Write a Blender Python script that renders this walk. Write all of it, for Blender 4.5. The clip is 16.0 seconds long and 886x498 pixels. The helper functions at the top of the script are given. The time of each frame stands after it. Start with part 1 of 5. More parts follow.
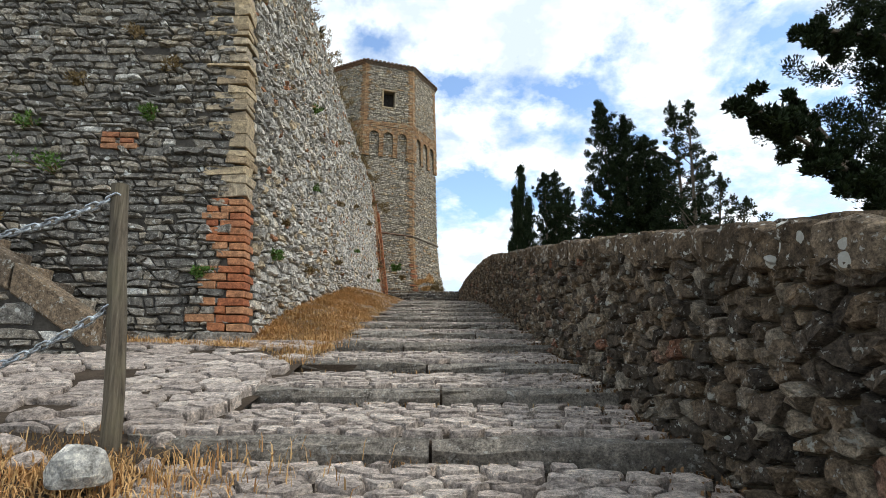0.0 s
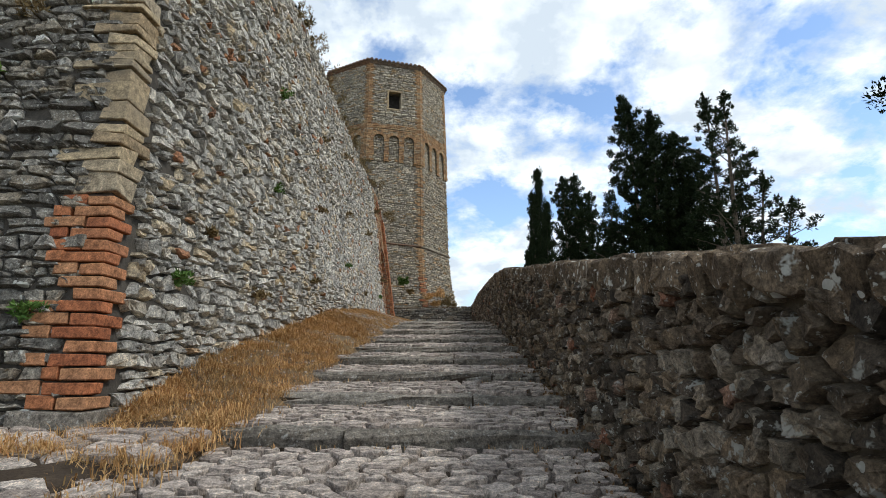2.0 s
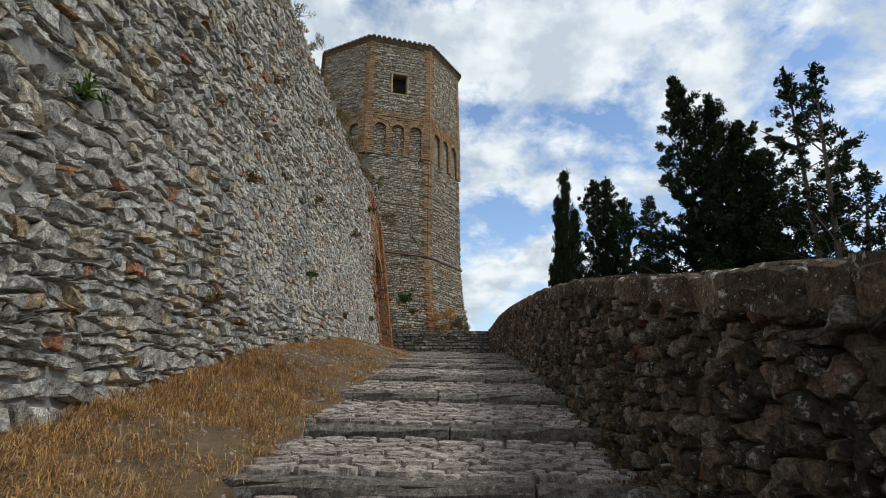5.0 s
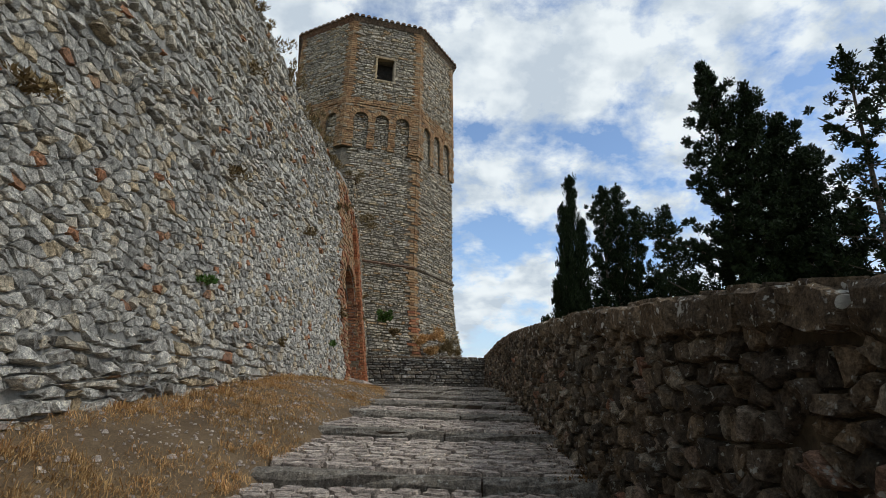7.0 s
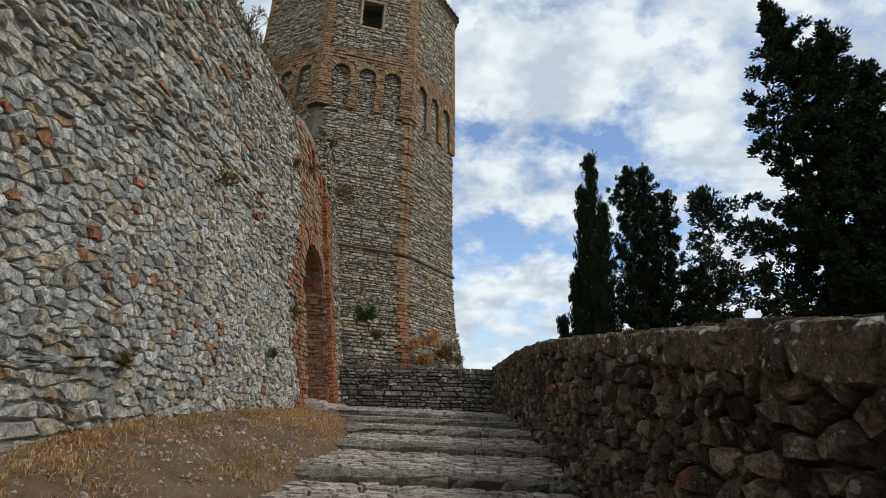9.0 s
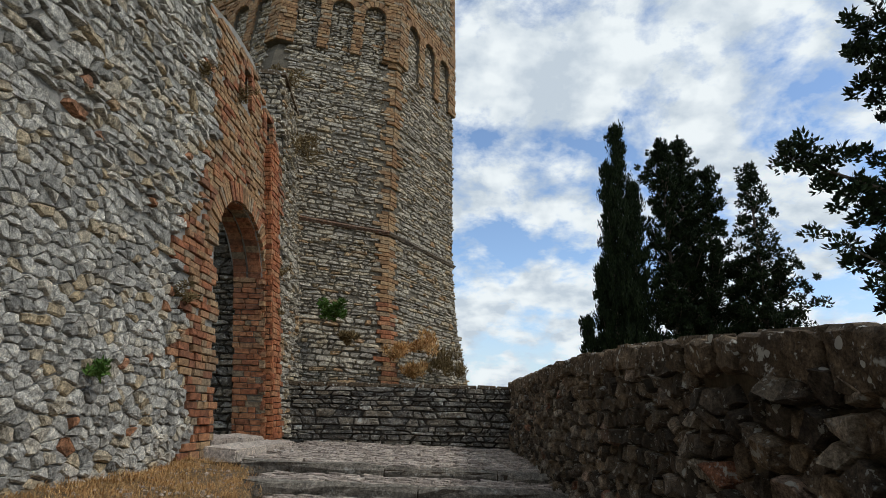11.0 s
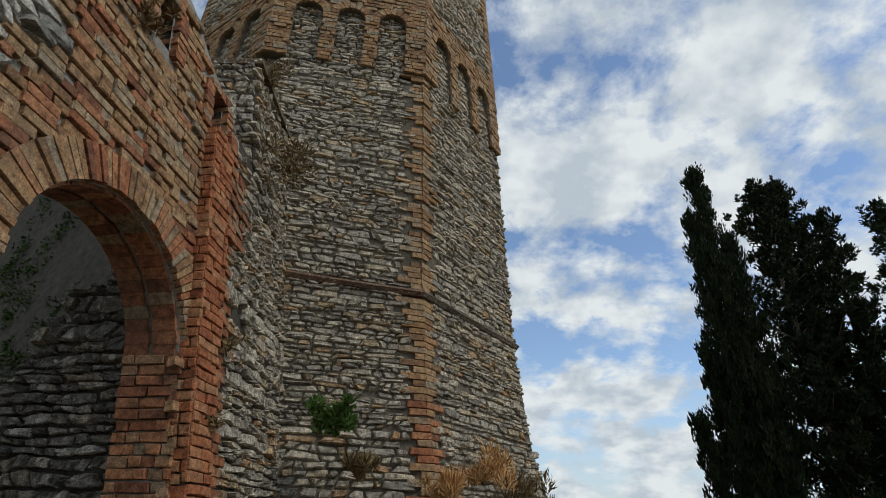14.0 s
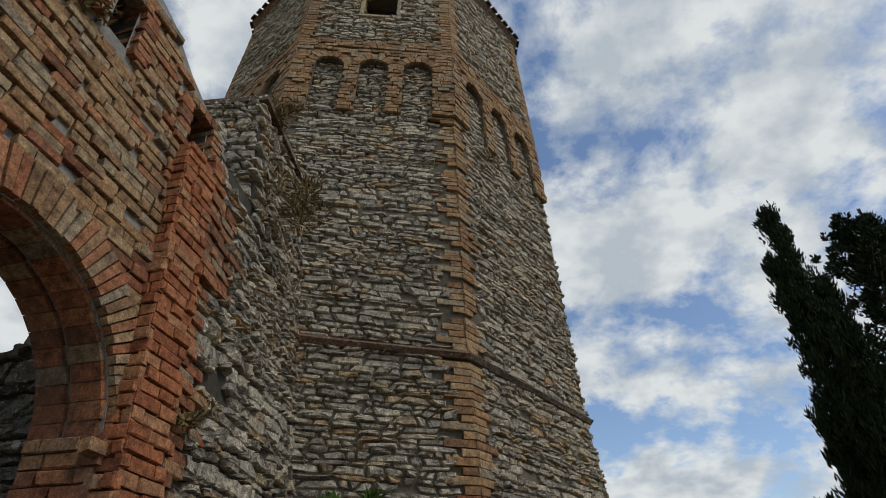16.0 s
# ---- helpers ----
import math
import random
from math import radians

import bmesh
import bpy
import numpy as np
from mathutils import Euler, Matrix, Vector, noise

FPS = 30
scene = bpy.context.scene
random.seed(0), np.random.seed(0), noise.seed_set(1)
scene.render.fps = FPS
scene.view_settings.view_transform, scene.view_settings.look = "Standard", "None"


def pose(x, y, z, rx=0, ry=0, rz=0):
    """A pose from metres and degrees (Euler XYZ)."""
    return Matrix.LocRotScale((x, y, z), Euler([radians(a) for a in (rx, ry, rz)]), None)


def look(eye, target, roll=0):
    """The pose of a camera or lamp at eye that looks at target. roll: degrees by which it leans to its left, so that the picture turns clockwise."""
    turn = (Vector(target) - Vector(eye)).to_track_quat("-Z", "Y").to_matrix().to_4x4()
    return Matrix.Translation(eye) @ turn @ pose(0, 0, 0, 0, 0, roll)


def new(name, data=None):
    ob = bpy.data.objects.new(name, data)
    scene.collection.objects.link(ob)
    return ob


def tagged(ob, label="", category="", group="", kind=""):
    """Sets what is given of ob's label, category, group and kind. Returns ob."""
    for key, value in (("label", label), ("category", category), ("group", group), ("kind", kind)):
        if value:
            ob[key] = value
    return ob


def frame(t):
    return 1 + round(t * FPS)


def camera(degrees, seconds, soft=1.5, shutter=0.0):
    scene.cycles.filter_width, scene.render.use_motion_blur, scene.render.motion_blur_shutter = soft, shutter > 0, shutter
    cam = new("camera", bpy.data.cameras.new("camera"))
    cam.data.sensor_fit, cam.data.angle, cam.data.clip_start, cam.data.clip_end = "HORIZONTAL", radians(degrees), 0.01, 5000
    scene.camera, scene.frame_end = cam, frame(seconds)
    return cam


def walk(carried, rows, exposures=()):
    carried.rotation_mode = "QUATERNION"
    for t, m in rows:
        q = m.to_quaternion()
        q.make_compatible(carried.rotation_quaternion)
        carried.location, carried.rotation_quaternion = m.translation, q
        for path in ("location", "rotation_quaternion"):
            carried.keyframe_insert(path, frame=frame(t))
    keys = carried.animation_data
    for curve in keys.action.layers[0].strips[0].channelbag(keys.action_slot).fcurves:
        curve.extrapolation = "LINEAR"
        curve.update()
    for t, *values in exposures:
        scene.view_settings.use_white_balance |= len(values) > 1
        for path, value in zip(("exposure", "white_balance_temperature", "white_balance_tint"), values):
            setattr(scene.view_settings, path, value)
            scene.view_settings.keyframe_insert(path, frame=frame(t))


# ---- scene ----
cam = camera(78.5, 16.0, soft=0.4)
METRES, EYE, TILT, LEAN, TURN = 25.0, 1.0, 11.7, -0.5, 0.0
ROWS = [
    (0.0, 0.0, 0.0, 0.0, -0.0, 0.0, -0.0),
    (0.5, 0.0034, 0.023, -0.0013, 0.04, 0.04, -0.02),
    (1.0, 0.0046, 0.0455, -0.0006, 0.05, 0.2, -0.01),
    (1.5, 0.0082, 0.0687, 0.0009, 0.2, 0.51, 0.16),
    (2.0, 0.0133, 0.096, 0.0027, 1.86, 1.05, 0.81),
    (2.5, 0.0097, 0.1221, 0.0015, 2.31, 1.11, 1.17),
    (3.0, 0.0071, 0.1518, 0.0012, 2.43, 1.27, 1.03),
    (3.5, 0.0089, 0.1856, -0.0014, 2.34, 1.38, 0.6),
    (4.0, 0.0079, 0.2209, -0.0016, 2.75, 1.79, 0.44),
    (6.5, 0.004, 0.4025, -0.0069, 2.54, 4.25, -0.81),
    (7.0, 0.0081, 0.4362, -0.0066, 2.37, 4.55, -0.92),
    (7.5, 0.0075, 0.4723, -0.0072, 2.26, 4.46, -1.26),
    (8.0, 0.0077, 0.5115, -0.0085, 2.41, 4.57, -1.34),
    (8.5, 0.0067, 0.5568, -0.013, 2.57, 4.39, -1.47),
    (9.0, 0.0054, 0.5987, -0.0147, 2.42, 4.52, -1.41),
    (11.5, 0.0053, 0.796, -0.0327, 2.88, 5.74, -1.23),
    (12.0, 0.0021, 0.8334, -0.0335, 2.98, 7.03, -1.33),
    (12.5, -0.0035, 0.8644, -0.0315, 3.65, 8.35, -1.11),
    (13.0, -0.0079, 0.8873, -0.0302, 4.39, 9.84, -0.69),
    (13.5, -0.013, 0.9081, -0.0335, 5.14, 12.4, 0.15),
    (14.0, -0.0221, 0.9296, -0.0377, 6.58, 16.17, 1.5),
    (14.5, -0.0274, 0.9448, -0.0388, 8.32, 20.66, 2.86),
    (15.0, -0.0266, 0.9633, -0.0397, 9.76, 23.86, 3.69),
    (15.5, -0.0266, 0.9784, -0.0394, 10.86, 24.57, 3.69),
    (16.0, -0.0283, 0.9912, -0.0383, 12.71, 25.51, 3.6),
]
walk(cam, [(t, pose(0, 0, EYE, TILT, LEAN, TURN) @ pose(METRES * x, METRES * y, METRES * z, 90 + pitch, roll, yaw)) for t, x, y, z, yaw, pitch, roll in ROWS],
     exposures=[(0.0, 0.33, 6430, 6), (2.0, 0.11, 6370, 6), (3.5, -0.12, 6350, 6), (6.5, -0.29, 6350, 6), (9.0, -0.3, 6370, 6), (12.5, -0.28, 6400, 6), (14.5, -0.55, 6480, 6), (16.0, -0.6, 6550, 7)])

# ---- world, sun ----
SUN_EL, SUN_AZ = 50.0, 104.0          # degrees; azimuth from +y towards +x
world = bpy.data.worlds.new("sky")
scene.world = world
world.use_nodes = True


def build_world():
    nt = world.node_tree
    n, l = nt.nodes, nt.links
    n.clear()
    out = n.new("ShaderNodeOutputWorld")
    bg = n.new("ShaderNodeBackground")
    bg.inputs["Strength"].default_value = 0.095
    sky = n.new("ShaderNodeTexSky")
    sky.sky_type = 'NISHITA'
    sky.sun_disc = False
    sky.sun_elevation = radians(SUN_EL)
    sky.sun_rotation = radians(SUN_AZ)
    sky.air_density, sky.dust_density, sky.ozone_density = 1.0, 0.3, 3.0
    geo = n.new("ShaderNodeTexCoord")
    sep = n.new("ShaderNodeSeparateXYZ")
    l.new(geo.outputs["Generated"], sep.inputs[0])
    # clouds lie on a flat layer overhead: direction / (height + offset)
    up = n.new("ShaderNodeMath"); up.operation = 'MAXIMUM'; up.inputs[1].default_value = 0.0
    l.new(sep.outputs["Z"], up.inputs[0])
    add = n.new("ShaderNodeMath"); add.operation = 'ADD'; add.inputs[1].default_value = 0.42
    l.new(up.outputs[0], add.inputs[0])
    dx = n.new("ShaderNodeMath"); dx.operation = 'DIVIDE'
    dy = n.new("ShaderNodeMath"); dy.operation = 'DIVIDE'
    l.new(sep.outputs["X"], dx.inputs[0]); l.new(add.outputs[0], dx.inputs[1])
    l.new(sep.outputs["Y"], dy.inputs[0]); l.new(add.outputs[0], dy.inputs[1])
    com = n.new("ShaderNodeCombineXYZ")
    l.new(dx.outputs[0], com.inputs[0]); l.new(dy.outputs[0], com.inputs[1])
    com.inputs[2].default_value = 3.7
    big = n.new("ShaderNodeTexNoise")
    big.inputs["Scale"].default_value = 5.6
    big.inputs["Detail"].default_value = 10.0
    big.inputs["Roughness"].default_value = 0.60
    big.inputs["Distortion"].default_value = 0.1
    l.new(com.outputs[0], big.inputs["Vector"])
    cover = n.new("ShaderNodeValToRGB")
    cover.color_ramp.elements[0].position = 0.375
    cover.color_ramp.elements[1].position = 0.525
    l.new(big.outputs["Fac"], cover.inputs[0])
    # inner shading of the clouds: thick parts greyer
    fine = n.new("ShaderNodeTexNoise")
    fine.inputs["Scale"].default_value = 11.0
    fine.inputs["Detail"].default_value = 9.0
    fine.inputs["Roughness"].default_value = 0.5
    l.new(com.outputs[0], fine.inputs["Vector"])
    tone = n.new("ShaderNodeValToRGB")
    tone.color_ramp.elements[0].position = 0.38
    tone.color_ramp.elements[0].color = (7.2, 8.0, 9.1, 1)
    tone.color_ramp.elements[1].position = 0.60
    tone.color_ramp.elements[1].color = (11.3, 11.7, 12.1, 1)
    l.new(fine.outputs["Fac"], tone.inputs[0])
    mix = n.new("ShaderNodeMix"); mix.data_type = 'RGBA'
    l.new(cover.outputs[0], mix.inputs[0])
    gain = n.new("ShaderNodeMix"); gain.data_type, gain.blend_type = 'RGBA', 'MULTIPLY'
    gain.inputs[0].default_value = 1.0
    gain.inputs[7].default_value = (2.5, 2.35, 2.3, 1)
    l.new(sky.outputs[0], gain.inputs[6])
    # pale haze towards the horizon
    low = n.new("ShaderNodeMapRange")
    low.inputs["From Min"].default_value, low.inputs["From Max"].default_value = 0.0, 0.22
    low.inputs["To Min"].default_value, low.inputs["To Max"].default_value = 0.85, 0.0
    l.new(up.outputs[0], low.inputs[0])
    haze = n.new("ShaderNodeMix"); haze.data_type = 'RGBA'
    haze.inputs[7].default_value = (6.6, 7.6, 8.9, 1)
    l.new(low.outputs[0], haze.inputs[0])
    l.new(gain.outputs[2], haze.inputs[6])
    l.new(haze.outputs[2], mix.inputs[6])
    l.new(tone.outputs[0], mix.inputs[7])
    l.new(mix.outputs[2], bg.inputs["Color"])
    l.new(bg.outputs[0], out.inputs["Surface"])


build_world()
sun_data = bpy.data.lights.new("sun", 'SUN')
sun_data.energy = 1.75
sun_data.angle = radians(12)
sun_data.color = (1.0, 0.96, 0.90)
sun = new("sun", sun_data)
sun_dir = Vector((math.sin(radians(SUN_AZ)) * math.cos(radians(SUN_EL)), math.cos(radians(SUN_AZ)) * math.cos(radians(SUN_EL)), math.sin(radians(SUN_EL))))
sun.matrix_world = look(sun_dir * 60 + Vector((0, 15, 0)), (0, 15, 0))

# ---- materials ----


def shader(name, rough=0.9, spec=0.25):
    m = bpy.data.materials.new(name)
    m.use_nodes = True
    b = m.node_tree.nodes["Principled BSDF"]
    b.inputs["Roughness"].default_value = rough
    b.inputs["Specular IOR Level"].default_value = spec
    return m, m.node_tree.nodes, m.node_tree.links, b


def ramp(n, l, fac, stops):
    r = n.new("ShaderNodeValToRGB")
    e = r.color_ramp.elements
    while len(e) < len(stops):
        e.new(0.5)
    for el, (p, c) in zip(e, stops):
        el.position, el.color = p, (*c, 1)
    l.new(fac, r.inputs[0])
    return r.outputs[0]


def noise_tex(n, l, vec, scale, detail=5, rough=0.6, w=None):
    t = n.new("ShaderNodeTexNoise")
    t.inputs["Scale"].default_value = scale
    t.inputs["Detail"].default_value = detail
    t.inputs["Roughness"].default_value = rough
    if vec is not None:
        l.new(vec, t.inputs["Vector"])
    return t.outputs["Fac"]


def blend(n, l, fac, a, b, mode='MIX'):
    x = n.new("ShaderNodeMix")
    x.data_type, x.blend_type = 'RGBA', mode
    if isinstance(fac, float):
        x.inputs[0].default_value = fac
    else:
        l.new(fac, x.inputs[0])
    for s, v in ((6, a), (7, b)):
        if isinstance(v, tuple):
            x.inputs[s].default_value = (*v, 1)
        else:
            l.new(v, x.inputs[s])
    return x.outputs[2]


def world_vec(n):
    return n.new("ShaderNodeNewGeometry").outputs["Position"]


def piece_random(n, l):
    """A number of its own for each piece, whether an object or an island of a joined mesh."""
    a = n.new("ShaderNodeObjectInfo").outputs["Random"]
    b = n.new("ShaderNodeNewGeometry").outputs["Random Per Island"]
    s = n.new("ShaderNodeMath"); s.operation = 'ADD'
    l.new(a, s.inputs[0]); l.new(b, s.inputs[1])
    f = n.new("ShaderNodeMath"); f.operation = 'FRACT'
    l.new(s.outputs[0], f.inputs[0])
    return f.outputs[0]


def bump(n, l, b, height, strength, dist):
    u = n.new("ShaderNodeBump")
    u.inputs["Strength"].default_value = strength
    u.inputs["Distance"].default_value = dist
    l.new(height, u.inputs["Height"])
    l.new(u.outputs[0], b.inputs["Normal"])


def stone_material(name, stops, stain, lichen=None, grain=(17.0, 75.0), bumps=1.0, stain_amount=(0.48, 0.75), dist=0.03, mottle=1.0, spots=None):
    """Weathered stone: a colour for each piece, broad stains, fine grain with crevice shade painted in, pale lichen
    spots.
    """
    m, n, l, b = shader(name, 0.92, 0.2)
    pos = world_vec(n)
    col = ramp(n, l, piece_random(n, l), stops)
    g = noise_tex(n, l, pos, grain[0], 8, 0.7)
    h = noise_tex(n, l, pos, grain[1], 6, 0.75)
    # mottling shares the bump noise; its steep ramps also paint crevice shade and highlights
    col = blend(n, l, mottle, col, ramp(n, l, g, [(0.33, (0.28, 0.27, 0.26)), (0.5, (0.96, 0.96, 0.96)), (0.68, (1.75, 1.72, 1.65))]), 'MULTIPLY')
    col = blend(n, l, 0.9 * mottle, col, ramp(n, l, h, [(0.34, (0.36, 0.36, 0.36)), (0.5, (0.96, 0.96, 0.96)), (0.66, (1.65, 1.65, 1.62))]), 'MULTIPLY')
    s = noise_tex(n, l, pos, 1.3, 6, 0.65)
    col = blend(n, l, ramp(n, l, s, [(stain_amount[0], (0, 0, 0)), (stain_amount[1], (0.8, 0.8, 0.8))]), col, stain)
    if lichen:
        v = noise_tex(n, l, pos, 9.0, 4, 0.75)
        col = blend(n, l, ramp(n, l, v, [(0.61, (0, 0, 0)), (0.67, (0.85, 0.85, 0.85))]), col, lichen)
        k = noise_tex(n, l, pos, 34.0, 3, 0.6)
        col = blend(n, l, ramp(n, l, k, [(0.63, (0, 0, 0)), (0.67, (0.7, 0.7, 0.7))]), col, lichen)
    if spots:
        # round crusts of lichen of a hand's breadth and less
        w = n.new("ShaderNodeMix"); w.data_type = 'VECTOR'
        w.inputs[0].default_value = 0.05
        q = n.new("ShaderNodeTexNoise"); q.inputs["Scale"].default_value = 12.0
        l.new(pos, q.inputs["Vector"])
        l.new(pos, w.inputs[4]); l.new(q.outputs["Color"], w.inputs[5])
        t = n.new("ShaderNodeTexVoronoi"); t.inputs["Scale"].default_value = spots[0]
        l.new(w.outputs[1], t.inputs["Vector"])
        sep = n.new("ShaderNodeSeparateColor"); l.new(t.outputs["Color"], sep.inputs[0])
        rad = n.new("ShaderNodeMath"); rad.operation = 'MULTIPLY_ADD'
        l.new(sep.outputs[0], rad.inputs[0]); rad.inputs[1].default_value = 0.75; rad.inputs[2].default_value = -spots[1]
        less = n.new("ShaderNodeMath"); less.operation = 'LESS_THAN'
        l.new(t.outputs["Distance"], less.inputs[0]); l.new(rad.outputs[0], less.inputs[1])
        fade = n.new("ShaderNodeMath"); fade.operation = 'MULTIPLY'; fade.inputs[1].default_value = 0.85
        l.new(less.outputs[0], fade.inputs[0])
        col = blend(n, l, fade.outputs[0], col, lichen)
    l.new(col, b.inputs["Base Color"])
    mixh = blend(n, l, 0.45, g, h)
    bump(n, l, b, mixh, bumps, dist)
    return m


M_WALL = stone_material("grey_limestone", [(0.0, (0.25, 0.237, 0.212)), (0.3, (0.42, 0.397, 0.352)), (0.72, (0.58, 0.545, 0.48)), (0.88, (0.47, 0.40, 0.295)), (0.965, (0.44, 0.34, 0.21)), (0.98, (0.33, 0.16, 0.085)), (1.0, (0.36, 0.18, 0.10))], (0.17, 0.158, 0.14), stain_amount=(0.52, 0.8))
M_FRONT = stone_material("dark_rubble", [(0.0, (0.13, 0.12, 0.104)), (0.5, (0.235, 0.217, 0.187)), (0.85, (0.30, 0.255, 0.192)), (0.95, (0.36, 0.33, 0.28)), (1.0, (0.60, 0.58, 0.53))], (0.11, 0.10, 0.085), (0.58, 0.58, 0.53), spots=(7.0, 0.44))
M_PARAPET = stone_material("brown_rubble", [(0.0, (0.062, 0.049, 0.037)), (0.35, (0.142, 0.11, 0.081)), (0.7, (0.25, 0.182, 0.118)), (0.93, (0.38, 0.325, 0.255)), (1.0, (0.27, 0.11, 0.06))], (0.065, 0.056, 0.042), (0.52, 0.51, 0.45), grain=(22.0, 90.0), dist=0.04, spots=(13.0, 0.50))
M_COPING = stone_material("lichen_coping", [(0.0, (0.10, 0.073, 0.047)), (0.6, (0.165, 0.118, 0.075)), (1.0, (0.23, 0.175, 0.12))], (0.07, 0.05, 0.032), (0.66, 0.65, 0.58), grain=(20.0, 90.0), dist=0.03, spots=(15.0, 0.40))
M_TOWER = stone_material("tower_stone", [(0.0, (0.25, 0.22, 0.18)), (0.45, (0.41, 0.365, 0.295)), (0.8, (0.53, 0.465, 0.36)), (0.93, (0.42, 0.32, 0.195)), (1.0, (0.40, 0.245, 0.13))], (0.22, 0.195, 0.155), (0.58, 0.56, 0.50), stain_amount=(0.54, 0.85))
M_COBBLE = stone_material("worn_cobble", [(0.0, (0.31, 0.255, 0.215)), (0.6, (0.45, 0.378, 0.322)), (1.0, (0.57, 0.487, 0.413))], (0.235, 0.182, 0.147), stain_amount=(0.56, 0.85), grain=(21.0, 90.0), dist=0.025, mottle=0.9)
M_KERB = stone_material("kerb_stone", [(0.0, (0.19, 0.165, 0.135)), (1.0, (0.31, 0.275, 0.23))], (0.11, 0.095, 0.075), (0.46, 0.44, 0.39), grain=(22.0, 90.0), mottle=0.95)
M_SAND = stone_material("sandstone", [(0.0, (0.34, 0.25, 0.15)), (0.6, (0.45, 0.35, 0.215)), (1.0, (0.37, 0.31, 0.23))], (0.22, 0.18, 0.13), mottle=0.8)
M_BRICK = stone_material("red_brick", [(0.0, (0.17, 0.075, 0.043)), (0.35, (0.30, 0.115, 0.057)), (0.65, (0.36, 0.17, 0.085)), (0.85, (0.29, 0.19, 0.11)), (1.0, (0.24, 0.19, 0.13))], (0.14, 0.10, 0.07), bumps=0.8, stain_amount=(0.5, 0.8), dist=0.02, mottle=0.85)
M_REDBRICK = stone_material("bright_brick", [(0.0, (0.26, 0.088, 0.042)), (0.5, (0.36, 0.135, 0.06)), (1.0, (0.36, 0.185, 0.095))], (0.19, 0.095, 0.06), bumps=0.8, stain_amount=(0.56, 0.85), dist=0.02, mottle=0.8)
M_OCHRE = stone_material("ochre_brick", [(0.0, (0.22, 0.125, 0.066)), (0.4, (0.33, 0.19, 0.095)), (0.75, (0.37, 0.245, 0.132)), (1.0, (0.29, 0.235, 0.168))], (0.15, 0.117, 0.082), bumps=0.8, stain_amount=(0.5, 0.8), dist=0.02, mottle=0.85)
M_TILE = stone_material("roof_tile", [(0.0, (0.14, 0.085, 0.055)), (0.5, (0.22, 0.12, 0.075)), (1.0, (0.19, 0.155, 0.12))], (0.10, 0.085, 0.07), (0.35, 0.34, 0.28))


def mortar_material(name, a, c, scale=5.0):
    m, n, l, b = shader(name, 0.97, 0.1)
    pos = world_vec(n)
    g = noise_tex(n, l, pos, scale, 8, 0.7)
    f = noise_tex(n, l, pos, 45.0, 6, 0.7)
    col = ramp(n, l, g, [(0.3, a), (0.7, c)])
    col = blend(n, l, 0.7, col, ramp(n, l, f, [(0.3, (0.55, 0.55, 0.55)), (0.7, (1.25, 1.25, 1.25))]), 'MULTIPLY')
    l.new(col, b.inputs["Base Color"])
    bump(n, l, b, blend(n, l, 0.5, g, f), 0.8, 0.04)
    return m


M_MORTAR = mortar_material("lime_mortar", (0.21, 0.20, 0.18), (0.40, 0.378, 0.338))
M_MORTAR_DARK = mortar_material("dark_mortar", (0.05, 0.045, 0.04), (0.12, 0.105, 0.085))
M_MORTAR_TOWER = mortar_material("tower_mortar", (0.10, 0.087, 0.067), (0.21, 0.18, 0.137))
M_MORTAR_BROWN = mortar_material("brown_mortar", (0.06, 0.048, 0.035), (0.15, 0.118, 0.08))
M_DIRT = mortar_material("path_dirt", (0.042, 0.031, 0.022), (0.10, 0.074, 0.052), 3.0)
M_BANK = mortar_material("dry_soil", (0.105, 0.072, 0.044), (0.23, 0.16, 0.092), 2.2)
M_GROUND = mortar_material("dry_hillside", (0.13, 0.11, 0.06), (0.24, 0.20, 0.11), 0.4)
# near-black colour that stands in for unlit space behind the tower window
M_DARK = mortar_material("unlit_dark", (0.02, 0.018, 0.016), (0.05, 0.045, 0.04))


def leaf_material(name, a, c, rough=0.7):
    m, n, l, b = shader(name, rough, 0.08)
    col = ramp(n, l, piece_random(n, l), [(0.0, a), (1.0, c)])
    f = noise_tex(n, l, world_vec(n), 1.4, 4, 0.6)
    col = blend(n, l, 0.6, col, ramp(n, l, f, [(0.3, (0.55, 0.6, 0.55)), (0.7, (1.35, 1.3, 1.2))]), 'MULTIPLY')
    l.new(col, b.inputs["Base Color"])
    return m


M_CYPRESS = leaf_material("cypress_leaves", (0.009, 0.015, 0.007), (0.027, 0.040, 0.016))
M_BARK = stone_material("tree_bark", [(0.0, (0.10, 0.08, 0.06)), (1.0, (0.16, 0.13, 0.10))], (0.06, 0.05, 0.04))
M_STRAW = leaf_material("dry_grass", (0.35, 0.175, 0.07), (0.66, 0.43, 0.20), 0.85)
M_GREEN = leaf_material("green_weed", (0.05, 0.10, 0.022), (0.12, 0.20, 0.05))
M_IVY = leaf_material("ivy_leaves", (0.025, 0.05, 0.016), (0.075, 0.12, 0.035))
M_SCRUB = leaf_material("dry_scrub", (0.12, 0.085, 0.045), (0.25, 0.18, 0.09), 0.85)
M_DEADLEAF = leaf_material("dead_leaves", (0.10, 0.055, 0.03), (0.22, 0.13, 0.065), 0.85)

# ---- mesh helpers ----


def attach(ob, parent):
    """Make ob a part of parent, staying where it was made."""
    if parent is not None:
        ob.parent = parent
        ob.matrix_parent_inverse = Matrix.Translation(-parent.location)


